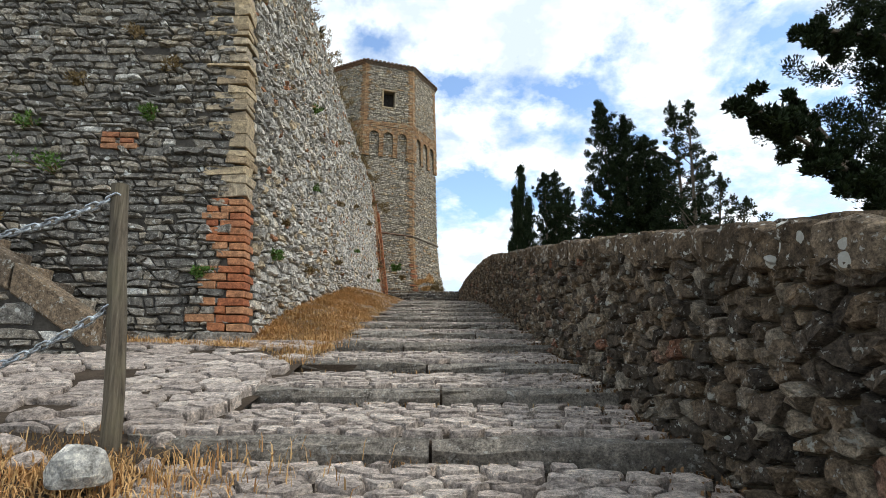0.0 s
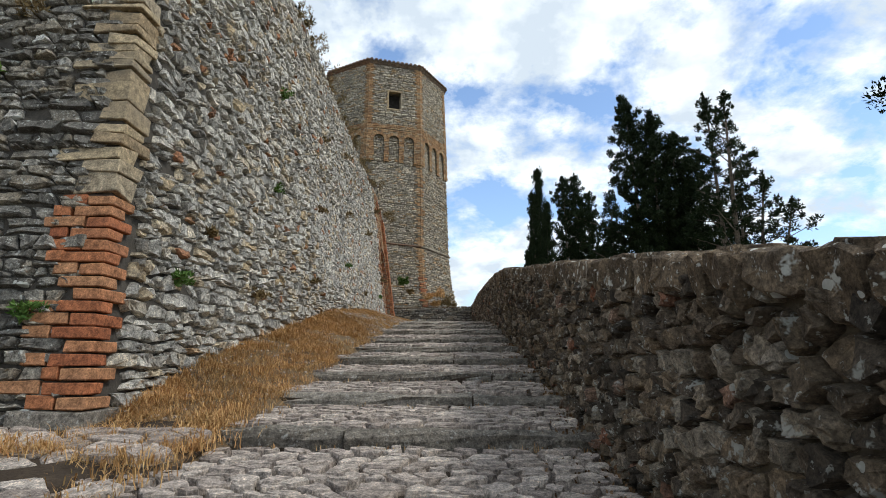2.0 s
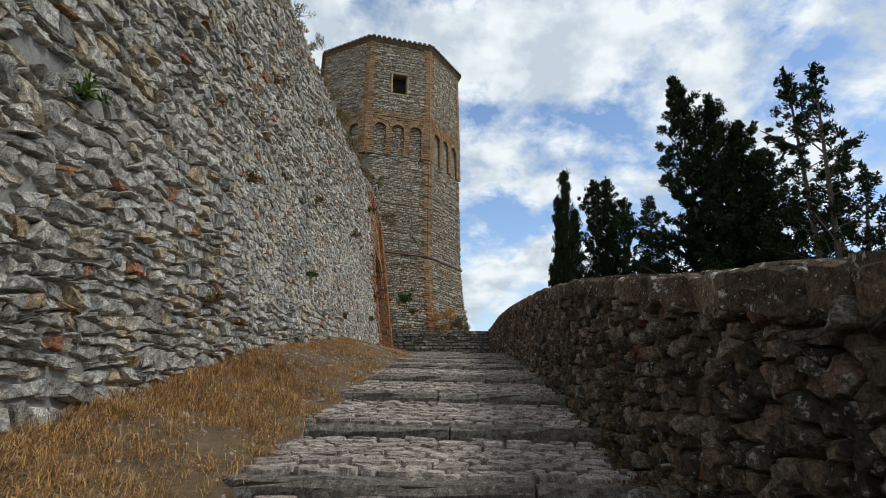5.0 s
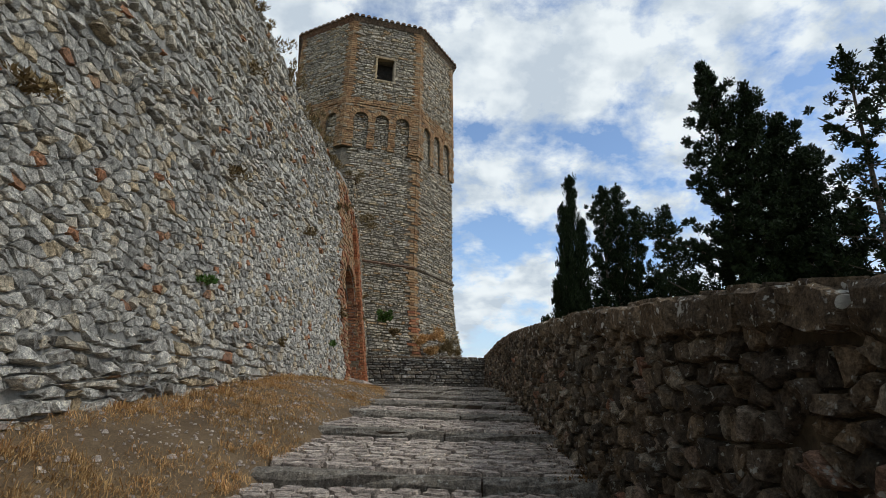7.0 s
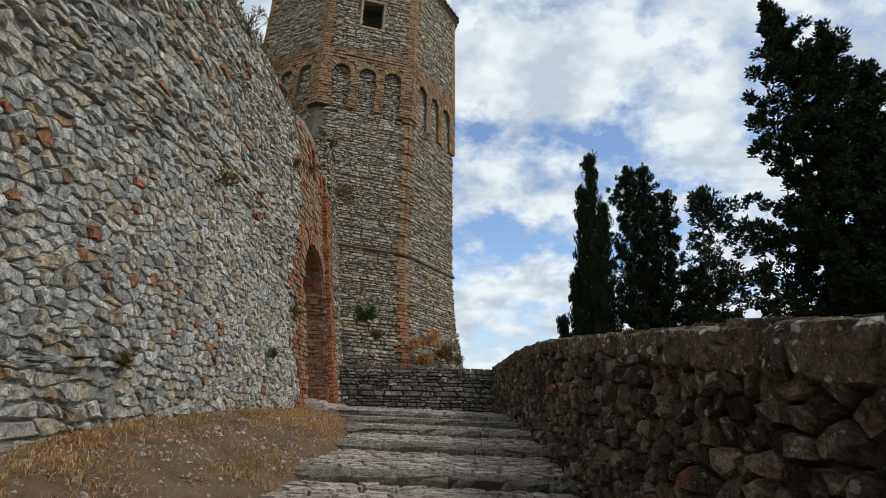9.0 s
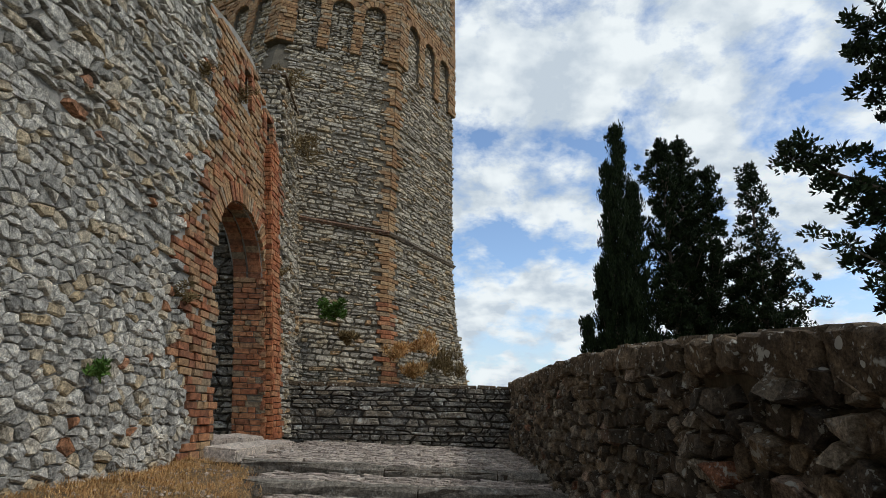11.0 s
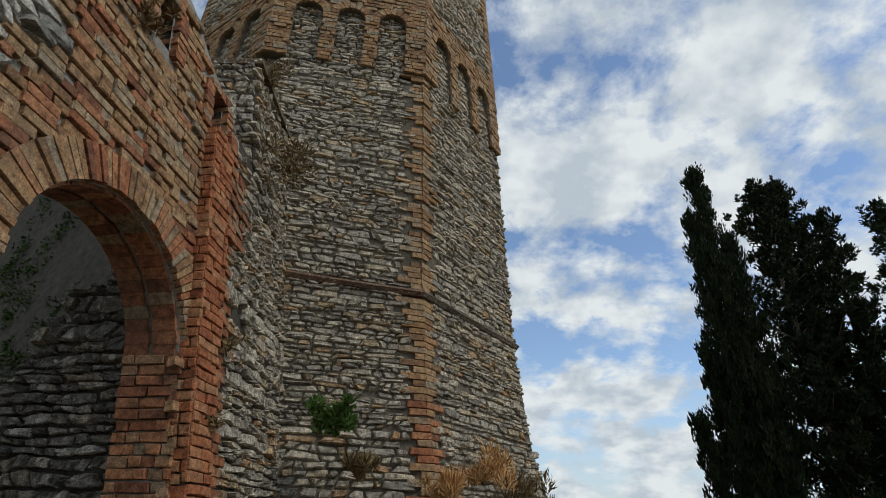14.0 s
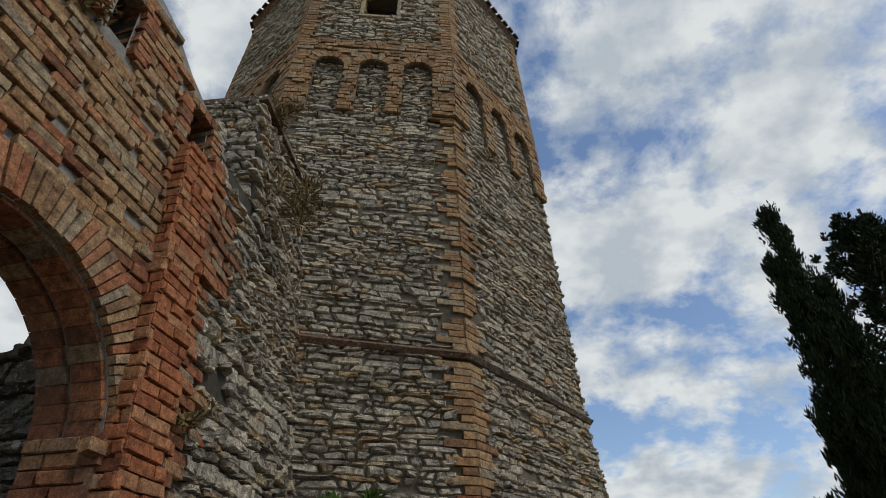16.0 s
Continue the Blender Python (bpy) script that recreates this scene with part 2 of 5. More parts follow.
def mesh_object(name, verts, faces, material, parent=None, label="", smooth=False):
    me = bpy.data.meshes.new(name)
    me.from_pydata(verts, [], faces)
    me.materials.append(material)
    if smooth:
        me.polygons.foreach_set("use_smooth", [True] * len(me.polygons))
    ob = new(name, me)
    attach(ob, parent)
    if label:
        ob["label"] = label
    return ob


def part(name, bm, material, parent, label=""):
    me = bpy.data.meshes.new(name)
    bmesh.ops.recalc_face_normals(bm, faces=bm.faces)
    bm.to_mesh(me)
    bm.free()
    me.materials.append(material)
    ob = new(name, me)
    attach(ob, parent)
    if label:
        ob["label"] = label
    return ob


def thing(name, label, category, at=(0, 0, 0), group="", kind=""):
    ob = new(name)
    ob.location = at
    return tagged(ob, label, category, group, kind)


class Plane:
    """A flat patch of the place: a point for each (u, v, height over it)."""

    def __init__(self, o, u, v, n):
        self.o, self.u, self.v, self.n = Vector(o), Vector(u), Vector(v), Vector(n).normalized()

    def at(self, u, v, h=0.0):
        p = self.o + self.u * u + self.v * v + self.n * h
        return (p.x, p.y, p.z)


def clip(poly, px, py, qx, qy):
    """Keep the part of poly nearer to p than to q."""
    mx, my, nx, ny = (px + qx) / 2, (py + qy) / 2, qx - px, qy - py
    out = []
    k = len(poly)
    ds = [(x - mx) * nx + (y - my) * ny for x, y in poly]
    for i in range(k):
        j = (i + 1) % k
        a, c = ds[i], ds[j]
        if a <= 0:
            out.append(poly[i])
        if (a < 0 < c) or (c < 0 < a):
            t = a / (a - c)
            out.append((poly[i][0] + (poly[j][0] - poly[i][0]) * t, poly[i][1] + (poly[j][1] - poly[i][1]) * t))
    return out


def cells(u0, u1, v0, v1, su, sv, rng, jitter=0.42, mask=None, drop=0.0):
    """Irregular cells of about su x sv that fill a rectangle: (centre, outline)."""
    nu, nv = int(math.ceil((u1 - u0) / su)) + 2, int(math.ceil((v1 - v0) / sv)) + 2
    pts = {}
    for j in range(-1, nv + 1):
        for i in range(-1, nu + 1):
            if rng.random() < drop:
                continue
            pts[i, j] = (i + 0.5 * (j % 2) + rng.uniform(-jitter, jitter), j + rng.uniform(-jitter, jitter) * 0.85)
    got = []
    for (i, j), (x, y) in pts.items():
        cu, cv = u0 + x * su, v0 + y * sv
        if not (u0 <= cu <= u1 and v0 <= cv <= v1) or (mask and not mask(cu, cv)):
            continue
        poly = [(x - 1.3, y - 1.3), (x + 1.3, y - 1.3), (x + 1.3, y + 1.3), (x - 1.3, y + 1.3)]
        for dj in (0, -1, 1, -2, 2):
            for di in (-1, 1, 0, -2, 2):
                q = pts.get((i + di, j + dj))
                if q and (di or dj):
                    poly = clip(poly, x, y, *q)
        poly = [(min(max(u0 + a * su, u0), u1), min(max(v0 + c * sv, v0), v1)) for a, c in poly]
        if len(poly) >= 3:
            got.append(((cu, cv), poly))
    return got


def courses(u0, u1, v0, v1, su, sv, rng, mask=None, drop=0.0, wild=0.3):
    """Roughly coursed stones of about su x sv: wavy beds of uneven height, slanting ends, here and there a gap."""
    got = []
    v = v0 - sv * rng.uniform(0, 0.5)
    seed = rng.uniform(0, 90)

    def bed(n, u):
        return sv * wild * (noise.noise((u / su * 0.45, n * 3.3, seed)) + 0.7 * noise.noise((u / su * 1.3, n * 5.1, seed + 9)))
    n = 0
    while v < v1:
        h = sv * rng.choice((0.65, 0.8, 0.95, 1.1, 1.3, 1.6)) * rng.uniform(0.9, 1.1)
        u = u0 - rng.uniform(0, su)
        tilt = rng.uniform(-0.3, 0.3) * h
        while u < u1:
            w = max(su * rng.choice((0.4, 0.55, 0.75, 0.9, 1.1, 1.4, 1.9)) * rng.uniform(0.85, 1.15), h * 0.8)
            lean = rng.uniform(-0.45, 0.45) * h
            cu, cv = u + w / 2, v + h / 2
            lo, hi = rng.uniform(0, 0.16) * h, h - rng.uniform(0, 0.16) * h
            pts = [(u - tilt, lo), (u + w * rng.uniform(0.3, 0.7), lo - rng.uniform(0, 0.1) * h), (u + w - lean, lo), (u + w, h * rng.uniform(0.35, 0.65)), (u + w + lean, hi), (u + w * rng.uniform(0.3, 0.7), hi + rng.uniform(0, 0.1) * h), (u + tilt, hi)]
            poly = [(min(max(a, u0), u1), min(max(v + b + bed(n, a) * (1 - b / h) + bed(n + 1, a) * (b / h), v0), v1)) for a, b in pts]
            if u0 <= cu <= u1 and v0 <= cv <= v1 and (mask is None or mask(cu, cv)) and rng.random() >= drop:
                got.append(((cu, cv), poly))
            u += w
            tilt = lean
        v += h
        n += 1
    return got


def stone_mesh(poly, plane, gap, height, rng, fine=True, flat=False):
    """One stone: its outline drawn in by the joint, rounded, rising from the joint to an uneven face."""
    k = len(poly)
    cu, cv = sum(p[0] for p in poly) / k, sum(p[1] for p in poly) / k
    rad = sum(math.hypot(p[0] - cu, p[1] - cv) for p in poly) / k
    if rad < gap * 1.8:
        return None
    if fine:
        cut = []
        for i in range(k):
            a, c = poly[i], poly[(i + 1) % k]
            for t in (0.12, 0.88):
                cut.append((a[0] + (c[0] - a[0]) * t, a[1] + (c[1] - a[1]) * t))
        poly = cut
        k = len(poly)
    s0 = 1 - gap / rad
    tu, tv = rng.uniform(-1, 1) * height * 0.4 / rad, rng.uniform(-1, 1) * height * 0.4 / rad
    if flat:
        tu, tv = tu * 0.25, tv * 0.25
    rings = ((s0, -0.02), (s0 * 0.97, height * (0.7 if flat else 0.5)), (s0 * (0.9 if flat else rng.uniform(0.68, 0.9)), height))
    rough = 0.10 if flat else 0.22
    worn = [1 + rng.uniform(-0.11, 0.05) for _ in poly]
    verts, faces = [], []
    for ri, (s, h) in enumerate(rings):
        for (a, c), w in zip(poly, worn):
            w *= 1 + rng.uniform(-0.04, 0.04)
            du, dv = (a - cu) * s * w, (c - cv) * s * w
            hh = h if ri == 0 else h + (du * tu + dv * tv) + rng.uniform(-1, 0.8) * rough * height
            verts.append(plane.at(cu + du, cv + dv, hh))
    for r in range(2):
        for i in range(k):
            j = (i + 1) % k
            faces.append((r * k + i, r * k + j, (r + 1) * k + j, (r + 1) * k + i))
    verts.append(plane.at(cu, cv, height * (rng.uniform(0.97, 1.06) if flat else rng.uniform(0.86, 1.04))))
    top = len(verts) - 1
    for i in range(k):
        faces.append((2 * k + i, 2 * k + (i + 1) % k, top))
    return verts, faces


class Pieces:
    """Collects pieces of one kind under a parent: the near ones become objects, the rest one joined mesh."""

    def __init__(self, parent, name, material, limit=300, rest_label=""):
        self.parent, self.name, self.material, self.limit = parent, name, material, limit
        self.v, self.f, self.count, self.rest_label = [], [], 0, rest_label

    def add(self, made, near):
        if made is None:
            return
        if near and self.count < self.limit:
            mesh_object(self.name, made[0], made[1], self.material, self.parent)
            self.count += 1
        else:
            o = len(self.v)
            self.v.extend(made[0])
            self.f.extend(tuple(i + o for i in f) for f in made[1])

    def finish(self):
        if self.v:
            ob = mesh_object(self.name + "_field", self.v, self.f, self.material, self.parent, self.rest_label)
            ob["kind"] = "stuff"


def stones(pieces, plane, u0, u1, v0, v1, su, sv, height, gap, seed, mask=None, near=None, fine=None, flat=False, jitter=0.42, drop=0.0, coursed=0.0):
    rng = random.Random(seed)
    for (cu, cv), poly in courses(u0, u1, v0, v1, su, sv, rng, mask, drop, coursed) if coursed else cells(u0, u1, v0, v1, su, sv, rng, jitter, mask, drop):
        close = bool(near and near(cu, cv))
        pieces.add(stone_mesh(poly, plane, gap, height * (rng.uniform(0.85, 1.2) if flat else rng.uniform(0.55, 1.45)), rng, close or (fine(cu, cv) if fine else True), flat), close)


def box_piece(plane, u0, u1, v0, v1, h, rng, back=-0.02, wob=0.006, draw=0.006):
    """A brick or block: a front with worn edges, sides running back into the joint."""
    def j():
        return rng.uniform(-wob, wob)
    vs = [plane.at(u + j(), v + j(), back) for u, v in ((u0, v0), (u1, v0), (u1, v1), (u0, v1))]
    vs += [plane.at(u + j(), v + j(), h - draw) for u, v in ((u0, v0), (u1, v0), (u1, v1), (u0, v1))]
    hh = h + j()
    vs += [plane.at(u + j(), v + j(), hh) for u, v in ((u0 + draw, v0 + draw), (u1 - draw, v0 + draw), (u1 - draw, v1 - draw), (u0 + draw, v1 - draw))]
    fs = []
    for r in (0, 4):
        for i in range(4):
            k = (i + 1) % 4
            fs.append((r + i, r + k, r + 4 + k, r + 4 + i))
    fs.append((8, 9, 10, 11))
    return vs, fs


def bricks(pieces, plane, u0, u1, v0, v1, length, course, height, seed, mask=None, near=None, gap=0.012):
    rng = random.Random(seed)
    rows = int(round((v1 - v0) / course))
    for r in range(rows):
        v = v0 + r * course
        u = u0 - rng.uniform(0, length)
        while u < u1:
            w = length * (0.5 if rng.random() < 0.4 else 1.0) * rng.uniform(0.85, 1.1)
            a, c = max(u, u0), min(u + w - gap, u1)
            mu, mv = (a + c) / 2, v + course / 2
            if c - a > 0.04 and (mask is None or mask(mu, mv)):
                pieces.add(box_piece(plane, a, c, v, v + course - gap, height * rng.uniform(0.6, 1.3), rng), bool(near and near(mu, mv)))
            u += w


def solid(name, corners, faces, material, parent=None, label=""):
    return mesh_object(name, corners, faces, material, parent, label)


def prism(bm, outline, z0, z1):
    """An upright prism on an outline of (x, y)."""
    lo = [bm.verts.new((x, y, z0)) for x, y in outline]
    hi = [bm.verts.new((x, y, z1)) for x, y in outline]
    k = len(outline)
    for i in range(k):
        bm.faces.new((lo[i], lo[(i + 1) % k], hi[(i + 1) % k], hi[i]))
    bm.faces.new(lo[::-1])
    bm.faces.new(hi)


def hexa(bm, p):
    """A block from eight corners: four below, four above, in the same turn."""
    v = [bm.verts.new(q) for q in p]
    for f in ((3, 2, 1, 0), (4, 5, 6, 7), (0, 1, 5, 4), (1, 2, 6, 5), (2, 3, 7, 6), (3, 0, 4, 7)):
        bm.faces.new([v[i] for i in f])

# ---- plan: heights along the climb ----
FLOOR = ((-12, -0.35), (-1, 0.0), (0.4, 0.16), (1.5, 0.45), (3.0, 0.70), (9.0, 1.70), (15.7, 2.72), (19.0, 3.06), (21.4, 3.26), (25.0, 3.55), (28.6, 3.58), (60, 3.6))
NOSINGS = (0.45, 1.53, 2.62, 3.68, 4.75, 5.9, 7.0, 8.05, 9.12, 10.4, 11.75, 13.3, 14.8, 16.6, 18.15, 19.65, 21.28, 22.7, 23.9, 24.85)
COPING = ((-12, -0.6), (1.4, 1.40), (2.2, 1.58), (5.25, 2.17), (7.0, 2.48), (9.9, 2.98), (12.4, 3.45), (16.2, 3.98), (17.5, 4.10), (20.8, 4.44), (22.2, 4.57), (23.7, 4.64), (28.3, 4.66), (40, 4.66))
RISER = 0.095
PAR_X = ((-12, 1.24), (2, 1.22), (22, 1.15), (28.3, 0.86), (40, 0.86))
BANK_EDGE = ((-12, -1.35), (2.6, -1.21), (4.4, -1.27), (8, -1.24), (14.8, -1.34), (21.5, -1.36), (23.5, -1.75), (25.0, -2.4), (40, -2.6))


def along(table, y):
    for (a, p), (c, q) in zip(table, table[1:]):
        if y <= c:
            return p + (q - p) * (y - a) / (c - a)
    return table[-1][1]


def floor_z(y):
    return along(FLOOR, y)


def wall_base(y):
    """Height at which the bank meets the long wall."""
    return along(((-12, 0.9), (6, 1.15), (7.8, 1.68), (12.7, 2.6), (14, 2.86), (16, 3.08), (19, 3.42), (21, 3.52), (23.8, 3.52), (24.6, 3.55), (40, 3.55)), y)


def wall_x(y, z):
    return -2.24 - 0.0135 * (y - 6) - 0.14 * (z - 1.3)


# ---- ground: one sheet to the horizon ----


def ground_height(x, y):
    f = floor_z(y)
    if y > 28.6:
        f -= min((y - 28.6) * 0.25, 60) if x > -1.5 else 0.0
    if y < -6:
        f += (y + 6) * 0.12 if y > -150 else -17.3
    if x > 1.9:
        return f - 0.9 - min((x - 1.9) * 0.16, 40)
    if x > -2.2:
        return f - 0.22
    if y > 5.5:
        return f - 0.1
    return f - 0.10 - max(-(x + 7), 0) * 0.1 if x > -400 else f - 40


def ground_sheet():
    xs = [-2500, -800, -250, -90, -40, -20] + [-12 + 1.0 * i for i in range(33)] + [24, 30, 42, 60, 100, 250, 800, 2500]
    ys = [-2500, -800, -250, -90, -40, -22] + [-12 + 1.0 * i for i in range(62)] + [55, 65, 85, 120, 250, 800, 2500]
    verts = [(x, y, max(ground_height(x, y), -45)) for y in ys for x in xs]
    k = len(xs)
    faces = [(j * k + i, j * k + i + 1, (j + 1) * k + i + 1, (j + 1) * k + i) for j in range(len(ys) - 1) for i in range(k - 1)]
    ob = mesh_object("ground", verts, faces, M_GROUND, smooth=True)
    tagged(ob, "dry hillside ground of brown soil and grass", "ground", kind="structure")


ground_sheet()

# ---- stairway ----
stair = thing("stairway", "long worn stone stairway ramp with cobbled treads", "stairs", (0, 0, 0), kind="structure")


def stair_bodies():
    for i, y0 in enumerate(NOSINGS):
        y1 = NOSINGS[i + 1] if i + 1 < len(NOSINGS) else 28.7
        z0 = floor_z(y0)
        z1 = floor_z(y1) - (RISER if i + 1 < len(NOSINGS) else 0.0)
        cut = 0.04 if y0 < 5.5 else 0.5
        xl0, xl1 = along(BANK_EDGE, y0) - cut, along(BANK_EDGE, y1) - cut
        if y1 > 26:
            xl1 = -2.75
        xr0, xr1 = along(PAR_X, y0) + 0.1, along(PAR_X, y1) + 0.1
        bm = bmesh.new()
        hexa(bm, [(xl0, y0 + 0.03, z0 - 0.5), (xr0, y0 + 0.03, z0 - 0.5), (xr1, y1 + 0.05, z1 - 0.5), (xl1, y1 + 0.05, z1 - 0.5),
                  (xl0, y0 + 0.03, z0 - 0.028), (xr0, y0 + 0.03, z0 - 0.028), (xr1, y1 + 0.05, z1 - 0.028), (xl1, y1 + 0.05, z1 - 0.028)])
        part("tread_bed", bm, M_DIRT, stair)


stair_bodies()


def stair_stones():
    rng = random.Random(11)
    cob = Pieces(stair, "cobble", M_COBBLE, 300, "field of worn grey cobbles")
    for i, y0 in enumerate(NOSINGS):
        last = i + 1 == len(NOSINGS)
        y1 = NOSINGS[i + 1] if not last else 28.2
        z0 = floor_z(y0)
        z1 = floor_z(y1) - (RISER if not last else 0.0)
        xl, xr = along(BANK_EDGE, y0) - (0.25 if y0 < 5.5 else 0.0), along(PAR_X, y0) - 0.02
        # kerb: long blocks with a worn rounded nose
        x = xl
        while x < xr - 0.05:
            w = min(rng.uniform(0.8, 1.9), xr - x)
            if xr - x - w < 0.25:
                w = xr - x
            d, dz, skew = rng.uniform(0.09, 0.14), rng.uniform(-0.015, 0.012), rng.uniform(-0.025, 0.025)
            bm = bmesh.new()
            nseg = 6
            prof = ((0.012, -0.17), (-0.004, -0.05), (0.012, -0.012), (0.045, 0.004), (d, 0.006), (d, -0.17))
            rows = []
            for s in range(nseg + 1):
                xx = x + 0.008 + (w - 0.016) * s / nseg
                rows.append([bm.verts.new((xx, y0 + a + skew + rng.uniform(-0.022, 0.022), z0 + c + dz + rng.uniform(-0.016, 0.016))) for a, c in prof])
            for r0, r1 in zip(rows, rows[1:]):
                for q in range(len(prof)):
                    p = (q + 1) % len(prof)
                    bm.faces.new((r0[q], r0[p], r1[p], r1[q]))
            bm.faces.new(rows[0]); bm.faces.new(rows[-1][::-1])
            part("kerb_stone", bm, M_KERB, stair)
            x += w
        # cobbles on the sloping tread
        slope = (z1 - z0) / (y1 - y0)
        ys = y0 + 0.12
        pl = Plane((0, ys, z0 - 0.038 + slope * 0.12), (1, 0, 0), (0, 1, slope), (0, -slope, 1))
        su, sv = (0.165, 0.105) if y0 < 14 else (0.18, 0.11)
        wide = xl - 0.03
        if last:
            wide = -2.72
        near_step = 2.2 < y0 < 6.0 or 7.5 < y0 < 9
        stones(cob, pl, wide, xr - 0.05, 0.0, y1 - ys - 0.01, su, sv, 0.05, 0.0165, 200 + i, jitter=0.49, drop=0.12,
               mask=(lambda u, v, a=y0: u > along(BANK_EDGE, a + v) - 0.08 or a < 5.5), near=(lambda u, v, n=near_step: n), flat=True, fine=lambda u, v, a=y0: a < 17)
    cob.finish()


# ---- long battered wall with the gate ----
GATE0, GATE1, SPRING, GATE_TOP, WALL_END = 25.12, 26.9, 6.02, 6.93, 27.45
WALL_TOP = ((-5, 9.9), (11, 9.7), (15, 9.85), (19, 9.55), (24.5, 9.45), (25.7, 9.75), (26.5, 9.75), (27.0, 9.3), (27.5, 9.05))
THICK = 0.44


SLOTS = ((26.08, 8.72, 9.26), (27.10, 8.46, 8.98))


def gate_outline(n=14):
    """The opening's edge on the wall: (y, z) from one foot over the arch to the other."""
    mid, half = (GATE0 + GATE1) / 2, (GATE1 - GATE0) / 2
    pts = [(GATE0, 3.3), (GATE0, SPRING)]
    for i in range(1, n):
        a = math.pi * (1 - i / n)
        pts.append((mid + half * math.cos(a), SPRING + (GATE_TOP - SPRING) * math.sin(a)))
    return pts + [(GATE1, SPRING), (GATE1, 3.3)]


wall = thing("wall_castle", "tall battered castle wall of grey rubble limestone", "wall", (0, 0, 0), kind="structure")


def wall_body():
    bm = bmesh.new()
    cols = [6.0 + 0.9 * i for i in range(22)] + [GATE0]

    def front(y, z, d=0.0):
        return (wall_x(y, z) - d, y, z)

    def face(a, c, e, f):
        bm.faces.new([bm.verts.new(p) for p in (a, c, e, f)])
    for y0, y1 in zip(cols, cols[1:]):
        t0, t1 = along(WALL_TOP, y0), along(WALL_TOP, y1)
        s0 = y0 if y0 > 6.05 else None
        b0 = 0.3
        # the corner leans back with the other face
        yb = y0 if s0 else 6.04 + 0.21 * (b0 - 1.3)
        yt = y0 if s0 else 6.04 + 0.21 * (t0 - 1.3)
        if y0 < 8 and s0:
            yb, yt = y0, max(y0, 6.04 + 0.21 * (t0 - 1.3))
        ya, yc = y1, max(y1, 6.04 + 0.21 * (t1 - 1.3))
        face(front(yb, b0), front(ya, b0), front(yc, t1), front(yt, t0))
        face(front(yt, t0), front(yc, t1), front(yc, t1, 1.6), front(yt, t0, 1.6))
        face(front(ya, b0, 1.55), front(yb, b0, 1.55), front(yt, t0, 1.6), front(yc, t1, 1.6))
    # reveal beside the gate and the stretch over it
    g = gate_outline()
    face(front(GATE0, 3.0, 1.55), front(GATE0, 3.0), front(GATE0, 9.2), front(GATE0, 9.2, 1.6))
    for (ya, za), (yb, zb) in zip(g[1:-1], g[2:-1]):
        ta, tb = along(WALL_TOP, ya), along(WALL_TOP, yb)
        if yb - ya > 1e-4:
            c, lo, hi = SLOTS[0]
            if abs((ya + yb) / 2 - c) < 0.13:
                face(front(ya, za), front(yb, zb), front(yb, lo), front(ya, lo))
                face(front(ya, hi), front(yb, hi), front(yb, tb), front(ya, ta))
            else:
                face(front(ya, za), front(yb, zb), front(yb, tb), front(ya, ta))
            face(front(ya, ta), front(yb, tb), front(yb, tb, 1.2), front(ya, ta, 1.2))
            face(front(yb, zb, THICK), front(ya, za, THICK), front(ya, ta, 1.2), front(yb, tb, 1.2))
        face(front(ya, za), front(ya, za, THICK), front(yb, zb, THICK), front(yb, zb))
    # pier
    t0, t1 = along(WALL_TOP, GATE1), along(WALL_TOP, WALL_END)
    for d0, d1 in ((0.0, THICK),):
        c, lo, hi = SLOTS[1]
        face(front(GATE1, 3.0), front(WALL_END, 3.0), front(WALL_END, lo), front(GATE1, lo))
        face(front(GATE1, hi), front(WALL_END, hi), front(WALL_END, t1), front(GATE1, t0))
        face(front(GATE1, lo), front(c - 0.14, lo), front(c - 0.14, hi), front(GATE1, hi))
        face(front(c + 0.14, lo), front(WALL_END, lo), front(WALL_END, hi), front(c + 0.14, hi))
        face(front(GATE1, 3.0), front(GATE1, SPRING), front(GATE1, SPRING, d1), front(GATE1, 3.0, d1))
        face(front(WALL_END, 3.0, d1), front(GATE1, 3.0, d1), front(GATE1, t0, d1), front(WALL_END, t1, d1))
        face(front(WALL_END, 3.0), front(WALL_END, 3.0, d1), front(WALL_END, t1, d1), front(WALL_END, t1))
        face(front(GATE1, t0), front(WALL_END, t1), front(WALL_END, t1, d1), front(GATE1, t0, d1))
    part("wall_core", bm, M_MORTAR, wall, "lime mortar core of the wall")


wall_body()
LONG = Plane((-2.24, 6, 1.3), (-0.0135, 1, 0), (-0.14, 0, 1), (1, 0.0135, 0.14))
FRONT = Plane((-2.24, 6.04, 1.3), (-1, 0, 0), (-0.14, 0.21, 1), (0, -1, 0.21))


def brick_zone(u, v):
    """Brickwork round the gate, with a ragged edge towards the rubble."""
    y, z = u + 6, v + 1.3
    rag = 0.22 * math.sin(z * 5.1) + 0.15 * math.sin(z * 11.7 + 1)
    left = along(((3.3, 24.5), (4.6, 24.4), (5.4, 24.2), (6.3, 24.35), (7.2, 25.0), (8.4, 24.95), (9.8, 24.8)), z) + rag * 0.7
    right = along(((3.3, 27.32), (6.5, 27.3), (8.2, 27.3), (9.8, 27.05)), z) + rag * 0.25
    return y > left and y < right


def in_gate(u, v, grow=0.0):
    y, z = u + 6, v + 1.3
    if not GATE0 - grow < y < GATE1 + grow:
        return False
    mid, half = (GATE0 + GATE1) / 2, (GATE1 - GATE0) / 2 + grow
    k = max(0.0, 1 - ((y - mid) / half) ** 2)
    return z < SPRING + (GATE_TOP - SPRING + grow) * math.sqrt(k)




